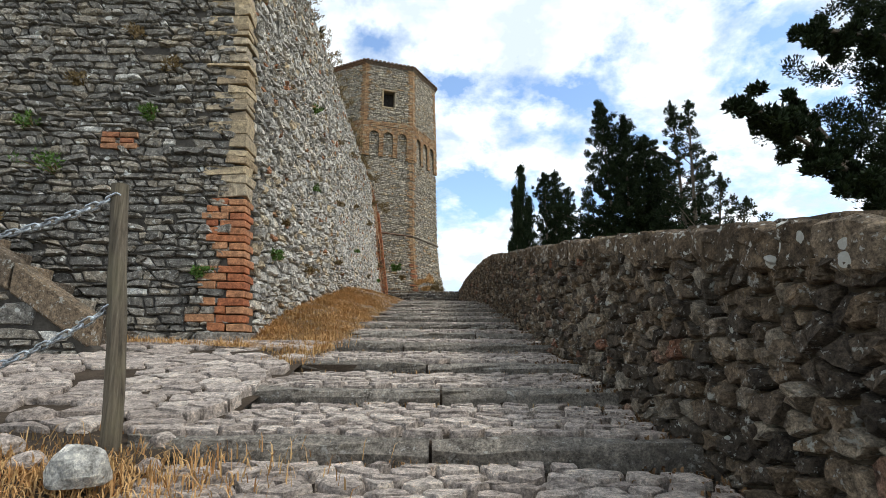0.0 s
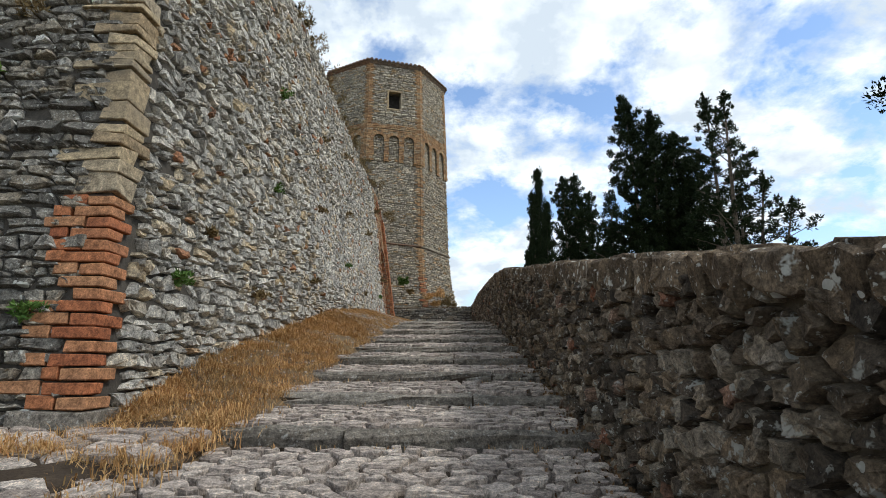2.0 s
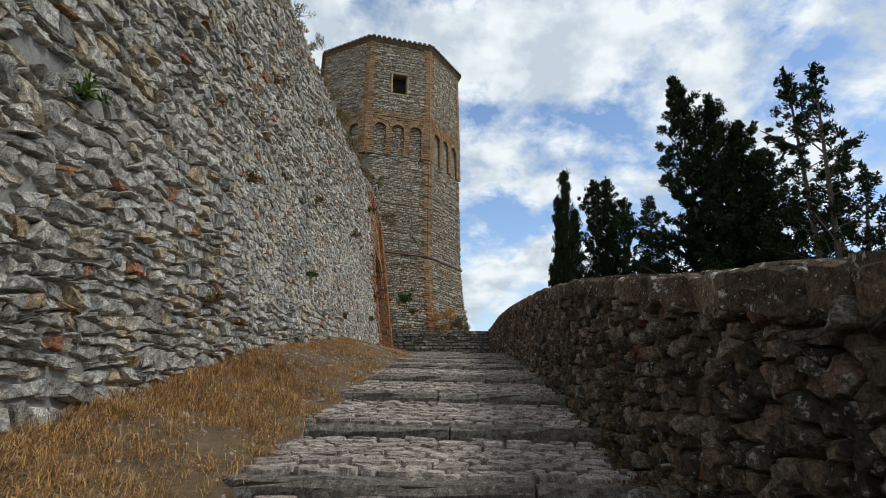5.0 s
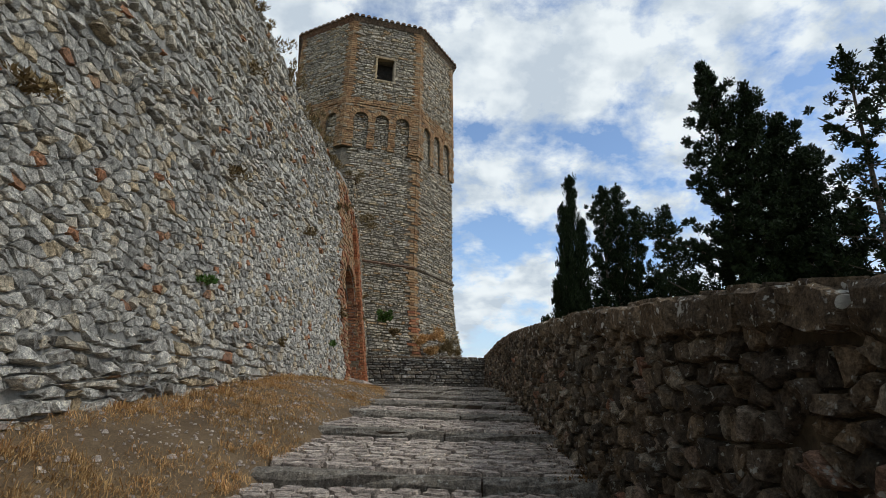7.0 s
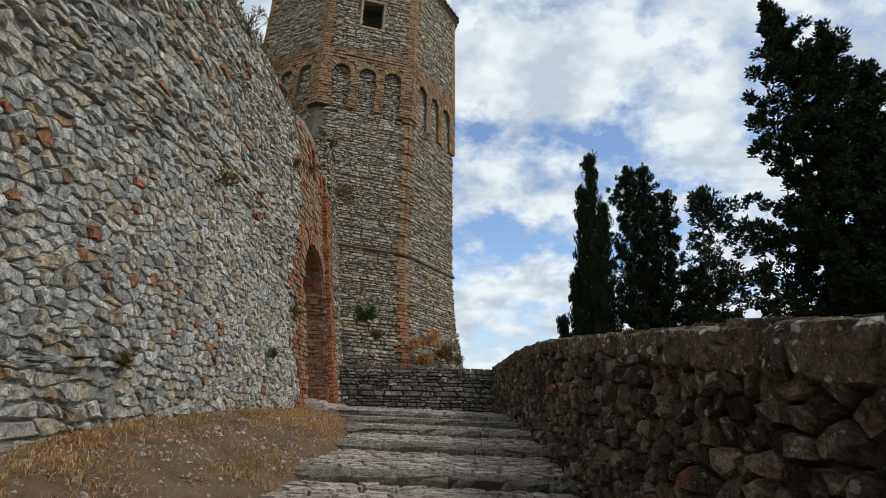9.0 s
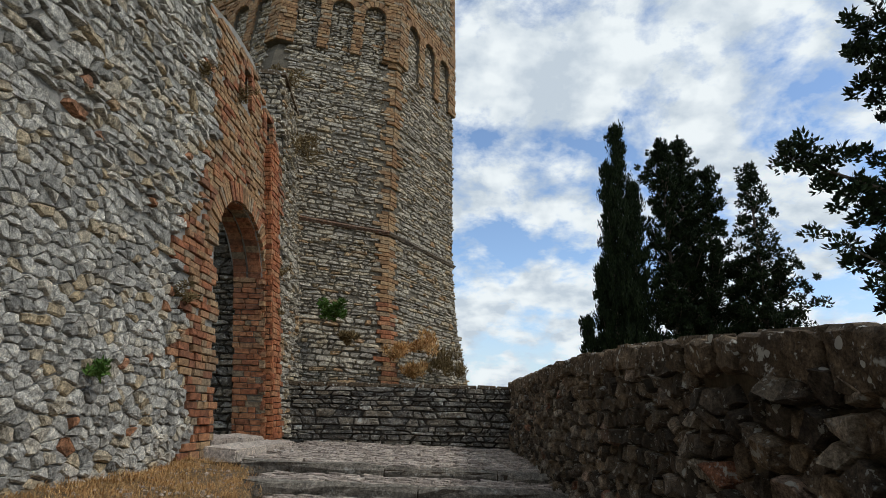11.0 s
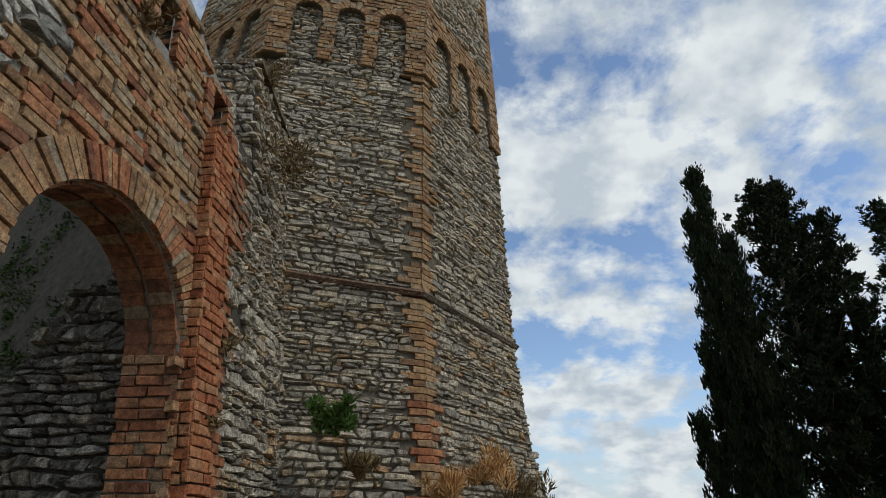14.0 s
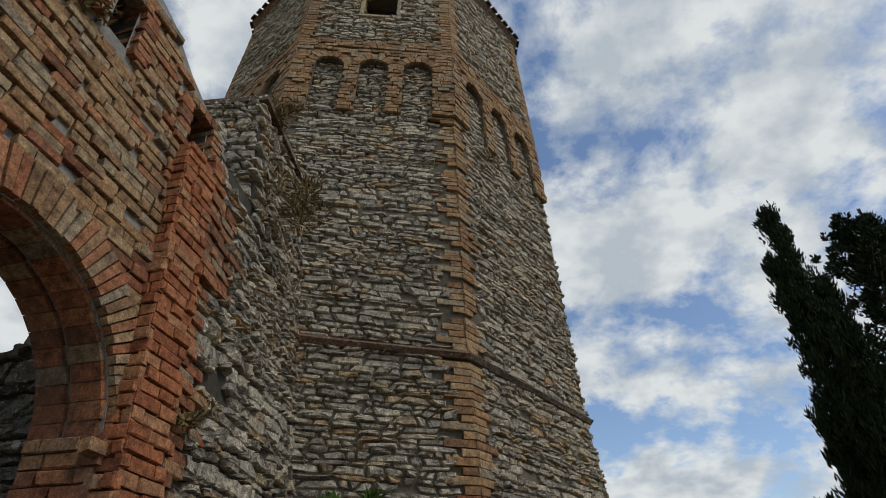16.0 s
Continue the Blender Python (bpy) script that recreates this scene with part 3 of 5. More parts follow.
def in_slot(u, v, grow=0.0):
    y, z = u + 6, v + 1.3
    return any(abs(y - c) < 0.10 + grow and a - grow < z < b + grow for c, a, b in SLOTS)


def wall_pieces():
    rub = Pieces(wall, "stone", M_WALL, 300, "field of small grey rubble stones")

    def ok(u, v):
        y, z = u + 6, v + 1.3
        return z > wall_base(y) - 0.12 and z < along(WALL_TOP, y) + 0.04 and u > 0.04 + 0.21 * v + (0.30 if v < 12 else 0.3) and not brick_zone(u, v) and not in_gate(u, v, 0.1) and not in_slot(u, v, 0.15)

    def low(u, v):
        """The lower middle stretch, pointed nearly flush with mortar."""
        return v < 4.6 + 0.9 * noise.noise((u * 0.35, v * 0.35, 7)) and u > 7.6 + 1.2 * noise.noise((v * 0.6, 2.0, u * 0.2)) and not (v < wall_base(u + 6) - 0.75 and 8 < u < 13.2)

    stones(rub, LONG, 0.0, 9.6, -0.4, 8.8, 0.15, 0.095, 0.065, 0.009, 31, coursed=0.8, drop=0.03, mask=lambda u, v: ok(u, v) and not low(u, v), near=lambda u, v: 0.5 < u < 6 and v < 2.3 and v < 0.4 + 0.33 * u, fine=lambda u, v: v < 5)
    stones(rub, LONG, 9.6, 21.55, 0.6, 8.8, 0.16, 0.088, 0.052, 0.008, 32, coursed=0.8, drop=0.03, mask=lambda u, v: ok(u, v) and not low(u, v), fine=lambda u, v: v < 5)
    stones(rub, LONG, 6.2, 21.55, 0.6, 6.0, 0.12, 0.085, 0.036, 0.006, 34, jitter=0.49, drop=0.14, mask=lambda u, v: ok(u, v) and low(u, v), fine=lambda u, v: v < 3.6)
    rub.finish()
    # gate bricks
    gate = Pieces(wall, "brick", M_BRICK, 300, "rest of the weathered brickwork round the gate")
    gate2 = Pieces(wall, "brick", M_OCHRE, 60, "browner brickwork over the gate")

    def brick_ok(u, v):
        return brick_zone(u, v) and not in_gate(u, v, 0.26 if v + 1.3 > SPRING else 0.0) and not in_slot(u, v, 0.14) and v + 1.3 < along(WALL_TOP, u + 6) - 0.15

    def brown(u, v):
        return noise.noise((u * 3.1, v * 7.7, 2.5)) > 0.75 - 0.13 * v
    bricks(gate, LONG, 17.9, 21.5, 1.9, 8.6, 0.25, 0.085, 0.045, 41, mask=lambda u, v: brick_ok(u, v) and not brown(u, v), near=lambda u, v: v < 4.4 or (u > 20.3 and v < 6))
    bricks(gate2, LONG, 17.9, 21.5, 1.9, 8.6, 0.25, 0.085, 0.045, 41, mask=lambda u, v: brick_ok(u, v) and brown(u, v), near=lambda u, v: v < 6)
    gate2.finish()
    # voussoirs
    rng = random.Random(42)
    mid, ra, rb = (GATE0 + GATE1) / 2, (GATE1 - GATE0) / 2, GATE_TOP - SPRING
    vous = Pieces(wall, "voussoir", M_OCHRE, 30)
    vous2 = Pieces(wall, "voussoir", M_BRICK, 40)
    n = 50
    for i in range(n):
        a0, a1 = math.pi * (i + 0.08) / n, math.pi * (i + 0.92) / n
        ring = []
        for h in (-0.02, 0.05 + rng.uniform(-0.012, 0.012)):
            for a, g in ((a0, 0.0), (a0, 0.27), (a1, 0.27), (a1, 0.0)):
                y, z = mid + (ra + g) * math.cos(a), SPRING + (rb + g) * math.sin(a)
                ring.append(LONG.at(y - 6, z - 1.3, h))
        (vous if rng.random() < 0.55 else vous2).add((ring, [(0, 1, 5, 4), (1, 2, 6, 5), (2, 3, 7, 6), (3, 0, 4, 7), (4, 5, 6, 7)]), True)
    vous.finish()
    vous2.finish()
    # pier beside the gate, standing a little proud
    bm = bmesh.new()
    y0, y1, d = GATE1 + 0.02, GATE1 + 0.36, 0.13
    hexa(bm, [(wall_x(y0, 3.2), y0, 3.2), (wall_x(y0, 3.2) + d, y0, 3.2), (wall_x(y1, 3.2) + d, y1, 3.2), (wall_x(y1, 3.2), y1, 3.2),
              (wall_x(y0, 8.4), y0, 8.4), (wall_x(y0, 8.4) + d, y0, 8.4), (wall_x(y1, 8.4) + d, y1, 8.4), (wall_x(y1, 8.4), y1, 8.4)])
    part("pier_core", bm, M_MORTAR_DARK, wall)
    pier = Pieces(wall, "brick", M_REDBRICK, 260)
    pf = Plane(LONG.at(y0 - 6, 2.0, d), LONG.u, LONG.v, LONG.n)
    bricks(pier, pf, -0.02, y1 - y0 + 0.01, 0.0, 5.1, 0.24, 0.085, 0.03, 47, near=lambda u, v: True)
    ps = Plane((wall_x(y0, 3.3) + d, y0, 3.3), (-1, 0, 0), (-0.14, 0, 1), (0, -1, 0))
    bricks(pier, ps, -0.02, 0.15, 0.0, 5.1, 0.24, 0.085, 0.03, 48, near=lambda u, v: True)
    pier.finish()
    # brick lining of the reveal that faces the climb, and the soffit
    rev = Pieces(wall, "brick", M_BRICK, 200, "brick lining of the gate")
    x0 = wall_x(GATE1, 3.5)
    side = Plane((x0, GATE1, 3.5), (-1, 0, 0), (-0.14, 0, 1), (0, -1, 0))
    bricks(rev, side, -0.04, THICK + 0.02, 0.0, SPRING - 3.5, 0.24, 0.085, 0.03, 43, near=lambda u, v: v < 2.4)
    sof = Pieces(wall, "brick", M_BRICK, 10, "brick soffit of the arch")
    g = gate_outline(26)[1:-1]
    for (ya, za), (yb, zb) in zip(g, g[1:]):
        for q in range(2):
            d0, d1 = q * 0.24 + rng.uniform(0, 0.02), q * 0.24 + 0.225
            nx = Vector((0, mid - (ya + yb) / 2, SPRING - 0.2 - (za + zb) / 2)).normalized() * 0.03
            p = [Vector((wall_x(y, z) - d, y, z)) for y, z, d in ((ya, za, d0), (yb, zb, d0), (yb, zb, d1), (ya, za, d1))]
            c = sum(p, Vector()) / 4
            p = [c + (w - c) * 0.93 for w in p]
            sof.add(([tuple(w) for w in p] + [tuple(w + nx) for w in p], [(0, 1, 5, 4), (1, 2, 6, 5), (2, 3, 7, 6), (3, 0, 4, 7), (4, 5, 6, 7)]), False)
    sof.finish()
    rev.finish()
    gate.finish()
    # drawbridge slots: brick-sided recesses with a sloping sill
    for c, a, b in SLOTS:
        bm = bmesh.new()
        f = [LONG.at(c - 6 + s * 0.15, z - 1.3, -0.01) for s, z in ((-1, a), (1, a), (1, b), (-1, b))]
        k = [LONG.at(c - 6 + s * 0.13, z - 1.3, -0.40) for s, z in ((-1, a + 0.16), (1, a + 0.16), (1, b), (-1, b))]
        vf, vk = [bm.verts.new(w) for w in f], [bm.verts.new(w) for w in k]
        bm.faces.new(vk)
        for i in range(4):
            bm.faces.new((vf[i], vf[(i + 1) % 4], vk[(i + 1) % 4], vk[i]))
        # lining coloured darker than the wall core, adding to the recess's own shade
        part("slot", bm, M_MORTAR_DARK, wall, "deep drawbridge slot recess with a darkened lining")
        rim = Pieces(wall, "brick", M_BRICK, 40)
        for side in (-1, 1):
            for r in range(int((b - a + 0.1) / 0.085)):
                u = c - 6 + side * (0.215 + 0.02 * (r % 2))
                rim.add(box_piece(LONG, u - 0.075, u + 0.075, a - 1.35 + r * 0.085, a - 1.35 + r * 0.085 + 0.073, 0.07, rng, back=-0.2), True)
        for r in range(4):
            u = c - 6 - 0.2 + 0.1 * r
            rim.add(box_piece(LONG, u, u + 0.088, b - 1.3, b - 1.3 + 0.1, 0.075, rng, back=-0.3), True)

def gate_sill():
    """Worn stone sill across the foot of the gate, and the raised slab before it."""
    for y0, y1, d0, d1, z in ((25.16, 26.02, -0.40, 0.0, 3.72), (26.05, 26.9, -0.40, 0.02, 3.70), (24.9, 25.9, 0.02, 0.42, 3.64), (25.93, 27.2, 0.04, 0.40, 3.63)):
        bm = bmesh.new()
        xa, xc = wall_x(y0, 3.6), wall_x(y1, 3.6)
        hexa(bm, [(xa + d0, y0, 3.4), (xa + d1, y0, 3.4), (xc + d1, y1, 3.4), (xc + d0, y1, 3.4), (xa + d0, y0, z + 0.02), (xa + d1, y0, z), (xc + d1, y1, z - 0.01), (xc + d0, y1, z + 0.02)])
        bmesh.ops.bevel(bm, geom=list(bm.edges), offset=0.02, segments=2, affect='EDGES')
        part("sill", bm, M_COBBLE, wall, "worn pale stone sill of the gate")


# ---- front face and quoins of the wall's corner ----
bastion = thing("wall_bastion", "dark weathered rubble wall face with sandstone quoins", "wall", (0, 0, 0), kind="structure")


def bastion_body():
    bm = bmesh.new()
    a = [FRONT.at(u, v) for u, v in ((0, -1.0), (14, -1.0), (14, 8.6), (0, 8.6))]
    b = [(x, y + 1.4, z) for x, y, z in a]
    hexa(bm, [a[0], b[0], b[1], a[1], a[3], b[3], b[2], a[2]])
    part("wall_core", bm, M_MORTAR_DARK, bastion)


bastion_body()


def bastion_pieces():
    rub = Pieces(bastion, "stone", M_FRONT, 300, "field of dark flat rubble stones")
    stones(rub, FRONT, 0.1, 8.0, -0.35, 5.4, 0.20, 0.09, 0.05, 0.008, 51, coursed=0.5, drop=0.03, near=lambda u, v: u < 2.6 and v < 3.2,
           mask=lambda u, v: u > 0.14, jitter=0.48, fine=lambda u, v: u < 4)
    rub.finish()
    rng = random.Random(52)
    # sandstone quoin blocks over the brick patch
    v = 1.64
    k = 0
    while v < 7.2:
        hgt = rng.uniform(0.09, 0.21)
        la, lb = (rng.uniform(0.28, 0.58), rng.uniform(0.16, 0.28))
        if k % 2:
            la, lb = lb, la * 0.8
        corner_block(bastion, v, v + hgt - 0.012, la, lb, rng.uniform(0.03, 0.06), M_SAND, rng, "quoin_stone", 0.024)
        v += hgt
        k += 1
    v = 0.0
    for i in range(17):
        la, lb = ((0.27, 0.14) if i % 2 else (0.15, 0.27))
        corner_block(bastion, v, v + 0.083, la * rng.uniform(0.9, 1.05), lb * rng.uniform(0.85, 1.0), 0.055, M_REDBRICK, rng, "brick", 0.006)
        if i not in (4, 8, 9):
            pl = FRONT
            mesh_object("brick", *box_piece(pl, la + 0.01, la + rng.uniform(0.12, 0.28) + (0.2 if i in (1, 14) else 0), v, v + 0.083, 0.05, rng), M_REDBRICK, bastion)
        v += 0.0955
    corner_block(bastion, -0.22, -0.012, 0.45, 0.35, 0.07, M_KERB, rng, "quoin_stone")
    corner_block(bastion, -0.45, -0.23, 0.6, 0.3, 0.09, M_KERB, rng, "quoin_stone")
    for i in range(3):
        for j in range(2):
            mesh_object("brick", *box_piece(FRONT, 1.35 + j * 0.24 + 0.05 * (i % 2), 1.57 + j * 0.24, 2.3 + i * 0.085, 2.37 + i * 0.085, 0.06, rng), M_BRICK, bastion)


def corner_block(parent, v0, v1, la, lb, proud, mat, rng, name, wob=0.012):
    """A block that wraps the leaning corner: la along the front face, lb along the long wall."""
    def pt(a, b, v, h):
        # a: back along the front face, b: back along the long wall
        base = Vector((-2.24 - 0.14 * v, 6.04 + 0.21 * v, 1.3 + v))
        return base + Vector((-a + h, b - h, 0)) + Vector([rng.uniform(-wob, wob) for _ in range(3)])
    out = []
    for v in (v0, v1):
        out += [pt(0, 0, v, proud), pt(la, 0, v, 0) + Vector((0, -proud, 0)), pt(la, 0.12, v, 0), pt(0.12, lb, v, 0), pt(0, lb, v, 0) + Vector((proud, 0, 0))]
    bm = bmesh.new()
    vs = [bm.verts.new(p) for p in out]
    for i in range(5):
        j = (i + 1) % 5
        bm.faces.new((vs[i], vs[j], vs[5 + j], vs[5 + i]))
    bm.faces.new(vs[4::-1])
    bm.faces.new(vs[5:])
    bmesh.ops.bevel(bm, geom=[e for e in bm.edges], offset=0.008, segments=1, affect='EDGES')
    part(name, bm, mat, parent)


# ---- parapet ----
parapet = thing("wall_parapet", "dark rubble parapet with lichen-spotted coping stones", "wall", (0, 0, 0), kind="structure")
PAR_KNOTS = (-6.0, 1.4, 4.0, 7.0, 9.9, 12.4, 15.0, 17.5, 20.8, 22.0, 23.7, 26.0, 28.3)


def parapet_body():
    for y0, y1 in zip(PAR_KNOTS, PAR_KNOTS[1:]):
        bm = bmesh.new()
        n = 4
        for i in range(n):
            a, c = y0 + (y1 - y0) * i / n, y0 + (y1 - y0) * (i + 1) / n
            xa, xc = along(PAR_X, a), along(PAR_X, c)
            hexa(bm, [(xa, a, floor_z(a) - 1.6), (xa + 0.48, a, floor_z(a) - 1.6), (xc + 0.48, c, floor_z(c) - 1.6), (xc, c, floor_z(c) - 1.6),
                      (xa, a, along(COPING, a) - 0.03), (xa + 0.48, a, along(COPING, a) - 0.03), (xc + 0.48, c, along(COPING, c) - 0.03), (xc, c, along(COPING, c) - 0.03)])
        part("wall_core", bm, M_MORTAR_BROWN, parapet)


parapet_body()


def parapet_pieces():
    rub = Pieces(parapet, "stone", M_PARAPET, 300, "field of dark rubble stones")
    for i, (y0, y1) in enumerate(zip(PAR_KNOTS, PAR_KNOTS[1:])):
        x0, x1 = along(PAR_X, y0), along(PAR_X, y1)
        pl = Plane((x0, y0, 0), (((x1 - x0) / (y1 - y0)), 1, 0), (0, 0, 1), (-1, (x1 - x0) / (y1 - y0), 0))
        lo, hi = floor_z(y0) - 0.2, along(COPING, y1)
        su, sv = (0.105, 0.092) if y0 < 12 else (0.125, 0.1)
        stones(rub, pl, 0, y1 - y0, lo, hi, su, sv, 0.055, 0.008, 60 + i, jitter=0.49,
               mask=lambda u, v, y0=y0: floor_z(y0 + u) - 0.14 < v < along(COPING, y0 + u) - 0.13, near=lambda u, v, y0=y0: 1.4 < y0 + u < 8.5, fine=lambda u, v, y0=y0: y0 < 15)
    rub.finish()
    cop = Pieces(parapet, "coping_stone", M_COPING, 300, "rest of the coping stones")
    for i, (y0, y1) in enumerate(zip(PAR_KNOTS, PAR_KNOTS[1:])):
        x0, x1 = along(PAR_X, y0), along(PAR_X, y1)
        z0, z1 = along(COPING, y0), along(COPING, y1)
        d = (y1 - y0)
        # top, then the rough upright edge of the coping
        top = Plane((x0, y0, z0 - 0.015), ((x1 - x0) / d, 1, (z1 - z0) / d), (1, 0, 0), (0, -(z1 - z0) / d, 1))
        stones(cop, top, 0, d, -0.05, 0.54, 0.24, 0.18, 0.03, 0.008, 400 + i, jitter=0.45, flat=True, near=lambda u, v, y0=y0: y0 + u > 0.5)
        edge = Plane((x0 - 0.02, y0, z0 - 0.13), ((x1 - x0) / d, 1, (z1 - z0) / d), (0, 0, 1), (-1, (x1 - x0) / d, 0))
        rng = random.Random(420 + i)
        u = 0.0
        while u < d - 0.02:
            w = min(rng.uniform(0.12, 0.36), d - u)
            low = -rng.uniform(0.0, 0.07)
            cop.add(stone_mesh([(u, low), (u + w * 0.5, low - 0.02), (u + w, low + rng.uniform(-0.02, 0.02)), (u + w, 0.07), (u + w - 0.01, 0.135 + rng.uniform(-0.02, 0.012)), (u + w * 0.4, 0.14), (u, 0.13 + rng.uniform(-0.02, 0.012))],
                               edge, 0.006, rng.uniform(0.035, 0.065), rng, True), 0.5 < y0 + u < 14)
            u += w
    cop.finish()


# ---- low wall across the top of the climb ----
endwall = thing("wall_end", "low rubble wall with flat lichen-covered coping", "wall", (0, 0, 0), kind="structure")


def end_wall():
    bm = bmesh.new()
    hexa(bm, [(-3.9, 28.2, 2.2), (1.35, 28.2, 2.2), (1.35, 28.68, 2.2), (-3.9, 28.68, 2.2), (-3.9, 28.2, 4.45), (1.35, 28.2, 4.54), (1.35, 28.68, 4.54), (-3.9, 28.68, 4.45)])
    part("wall_core", bm, M_MORTAR_DARK, endwall)


end_wall()


def end_wall_pieces():
    pl = Plane((-3.6, 28.2, 3.4), (1, 0, 0.018), (0, 0, 1), (0, -1, 0))
    st = Pieces(endwall, "stone", M_FRONT, 300)
    stones(st, pl, 0, 4.5, 0.0, 1.06, 0.25, 0.085, 0.055, 0.009, 71, coursed=0.3, near=lambda u, v: True)
    st.finish()
    rng = random.Random(72)
    x = -3.5
    while x < 1.25:
        w = rng.uniform(0.25, 0.6)
        z = 4.45 + (x + 3.9) * 0.017
        bm = bmesh.new()
        o, t = rng.uniform(0.03, 0.06), rng.uniform(0.055, 0.09)
        hexa(bm, [(x, 28.2 - o, z), (x + w - 0.015, 28.2 - o, z), (x + w - 0.015, 28.72, z), (x, 28.72, z),
                  (x, 28.2 - o + 0.01, z + t), (x + w - 0.015, 28.2 - o + 0.01, z + t + rng.uniform(-0.01, 0.01)), (x + w - 0.015, 28.71, z + t), (x, 28.71, z + t)])
        bmesh.ops.bevel(bm, geom=list(bm.edges), offset=0.014, segments=1, affect='EDGES')
        part("coping_stone", bm, M_COPING, endwall)
        x += w


# ---- wall that ties the gate to the tower, and the walls behind the gate ----
link = thing("wall_link", "dark rubble wall between the gate and tower", "wall", (0, 0, 0), kind="structure")


def link_wall():
    a0, a1 = (-2.70, 27.27), (-3.05, 29.9)
    d = Vector((a1[0] - a0[0], a1[1] - a0[1], 0))
    ln = d.length
    d.normalize()
    nrm = Vector((d.y, -d.x, 0))
    bm = bmesh.new()

    def p(u, z, back):
        q = Vector((a0[0], a0[1], 0)) + d * u - nrm * back
        return (q.x - 0.14 * (z - 3.0), q.y, z)
    hexa(bm, [p(0, 2.5, 0), p(0, 2.5, 0.8), p(ln, 2.5, 0.8), p(ln, 2.5, 0), p(0, 8.8, 0), p(0, 8.8, 0.8), p(ln, 9.1, 0.8), p(ln, 9.1, 0)])
    hexa(bm, [p(0.9, 8.7, 0), p(0.9, 8.7, 0.8), p(ln, 8.7, 0.8), p(ln, 8.7, 0), p(0.9, 10.65, 0), p(0.9, 10.65, 0.8), p(ln, 10.6, 0.8), p(ln, 10.6, 0)])
    part("wall_core", bm, M_MORTAR_DARK, link)
    pl = Plane((a0[0] - 0.14 * 0.4, a0[1], 3.4), d, (-0.14, 0, 1), nrm)

    def toothed(u, v):
        row = int(v / 0.085)
        return u < 0.12 + 0.34 * (0.5 + 0.5 * math.sin(row * 2.7)) * (0.6 + 0.4 * math.sin(row * 0.37 + 1)) + (0.3 if 4.0 < v < 4.9 else 0.0)
    st = Pieces(link, "stone", M_TOWER, 300, "rest of the dark rubble")
    stones(st, pl, 0.0, ln, 0.0, 7.22, 0.17, 0.085, 0.06, 0.009, 81, coursed=0.45, drop=0.03, mask=lambda u, v: (v < 5.3 - 0.1 * u or u > 0.9) and not toothed(u, v), near=lambda u, v: u < 1.6 and v < 4)
    tooth = Pieces(link, "brick", M_BRICK, 150, "rest of the bricks toothed into the rubble")
    bricks(tooth, pl, 0.0, 0.9, 0.0, 5.3, 0.25, 0.085, 0.06, 83, mask=toothed, near=lambda u, v: True)
    tooth.finish()
    endp = Plane(p(0.9, 8.85, 0.0), -nrm, (-0.14, 0, 1), -d)
    stones(st, endp, 0.0, 0.8, 0.0, 1.75, 0.18, 0.1, 0.05, 0.009, 82, coursed=0.4)
    st.finish()
    for i in range(3):
        bm = bmesh.new()
        u = 0.86 + i * 0.6
        hexa(bm, [p(u, 10.62, -0.1), p(u, 10.62, 0.85), p(u + 0.58, 10.62, 0.85), p(u + 0.58, 10.62, -0.1), p(u, 10.72, -0.1), p(u, 10.72, 0.85), p(u + 0.58, 10.72, 0.85), p(u + 0.58, 10.72, -0.1)])
        part("coping_stone", bm, M_COPING, link)


court = thing("wall_court", "rubble wall behind the gate, coloured dark for shade, with ivy", "wall", (0, 0, 0), kind="structure")


def court_walls():
    # side wall of the passage
    xa = wall_x(27.0, 3.3) - THICK
    bm = bmesh.new()
    hexa(bm, [(xa, 27.02, 2.5), (xa, 27.6, 2.5), (-5.5, 27.9, 2.5), (-5.5, 27.2, 2.5), (xa - 0.5, 27.02, 7.2), (xa - 0.5, 27.6, 7.2), (-5.8, 27.9, 4.4), (-5.8, 27.2, 4.4)])
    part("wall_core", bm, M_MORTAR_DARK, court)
    # tall inner wall further in
    bm = bmesh.new()
    hexa(bm, [(-6.0, 31.2, 2.5), (-6.2, 32.4, 2.5), (-15, 35.2, 2.5), (-15, 34.0, 2.5), (-6.4, 32.4, 16.5), (-6.5, 33.3, 16.5), (-15, 36.2, 15.0), (-15, 35.3, 15.0)])
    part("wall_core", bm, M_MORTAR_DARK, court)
    # dark stone and mortar colours carry part of the shade behind the gate
    st = Pieces(court, "stone", M_FRONT, 300, "rest of the rubble coloured dark for shade")
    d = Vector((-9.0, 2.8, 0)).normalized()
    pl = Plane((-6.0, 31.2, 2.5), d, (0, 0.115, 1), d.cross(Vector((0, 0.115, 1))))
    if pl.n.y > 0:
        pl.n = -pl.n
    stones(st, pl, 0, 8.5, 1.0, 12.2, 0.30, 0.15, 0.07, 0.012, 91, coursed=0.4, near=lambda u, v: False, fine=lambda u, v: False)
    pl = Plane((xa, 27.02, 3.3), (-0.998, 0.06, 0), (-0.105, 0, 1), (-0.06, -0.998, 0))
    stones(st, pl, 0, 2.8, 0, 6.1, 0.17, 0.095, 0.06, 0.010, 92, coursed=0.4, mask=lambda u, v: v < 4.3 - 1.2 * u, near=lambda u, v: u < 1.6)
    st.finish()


# ---- tower ----
TC = Vector((-4.5, 33.7, 0))
LOWER = ((3.0, 5.1), (4.6, 4.66), (6.2, 4.28), (8.05, 4.07), (12.55, 3.93), (12.75, 3.80), (14.7, 3.74))
UPPER = ((12.6, 3.99), (14.7, 3.91), (18.7, 3.75))
tower = thing("tower", "octagonal medieval tower of stone with ochre brick corners", "tower", (TC.x, TC.y, 3.0))


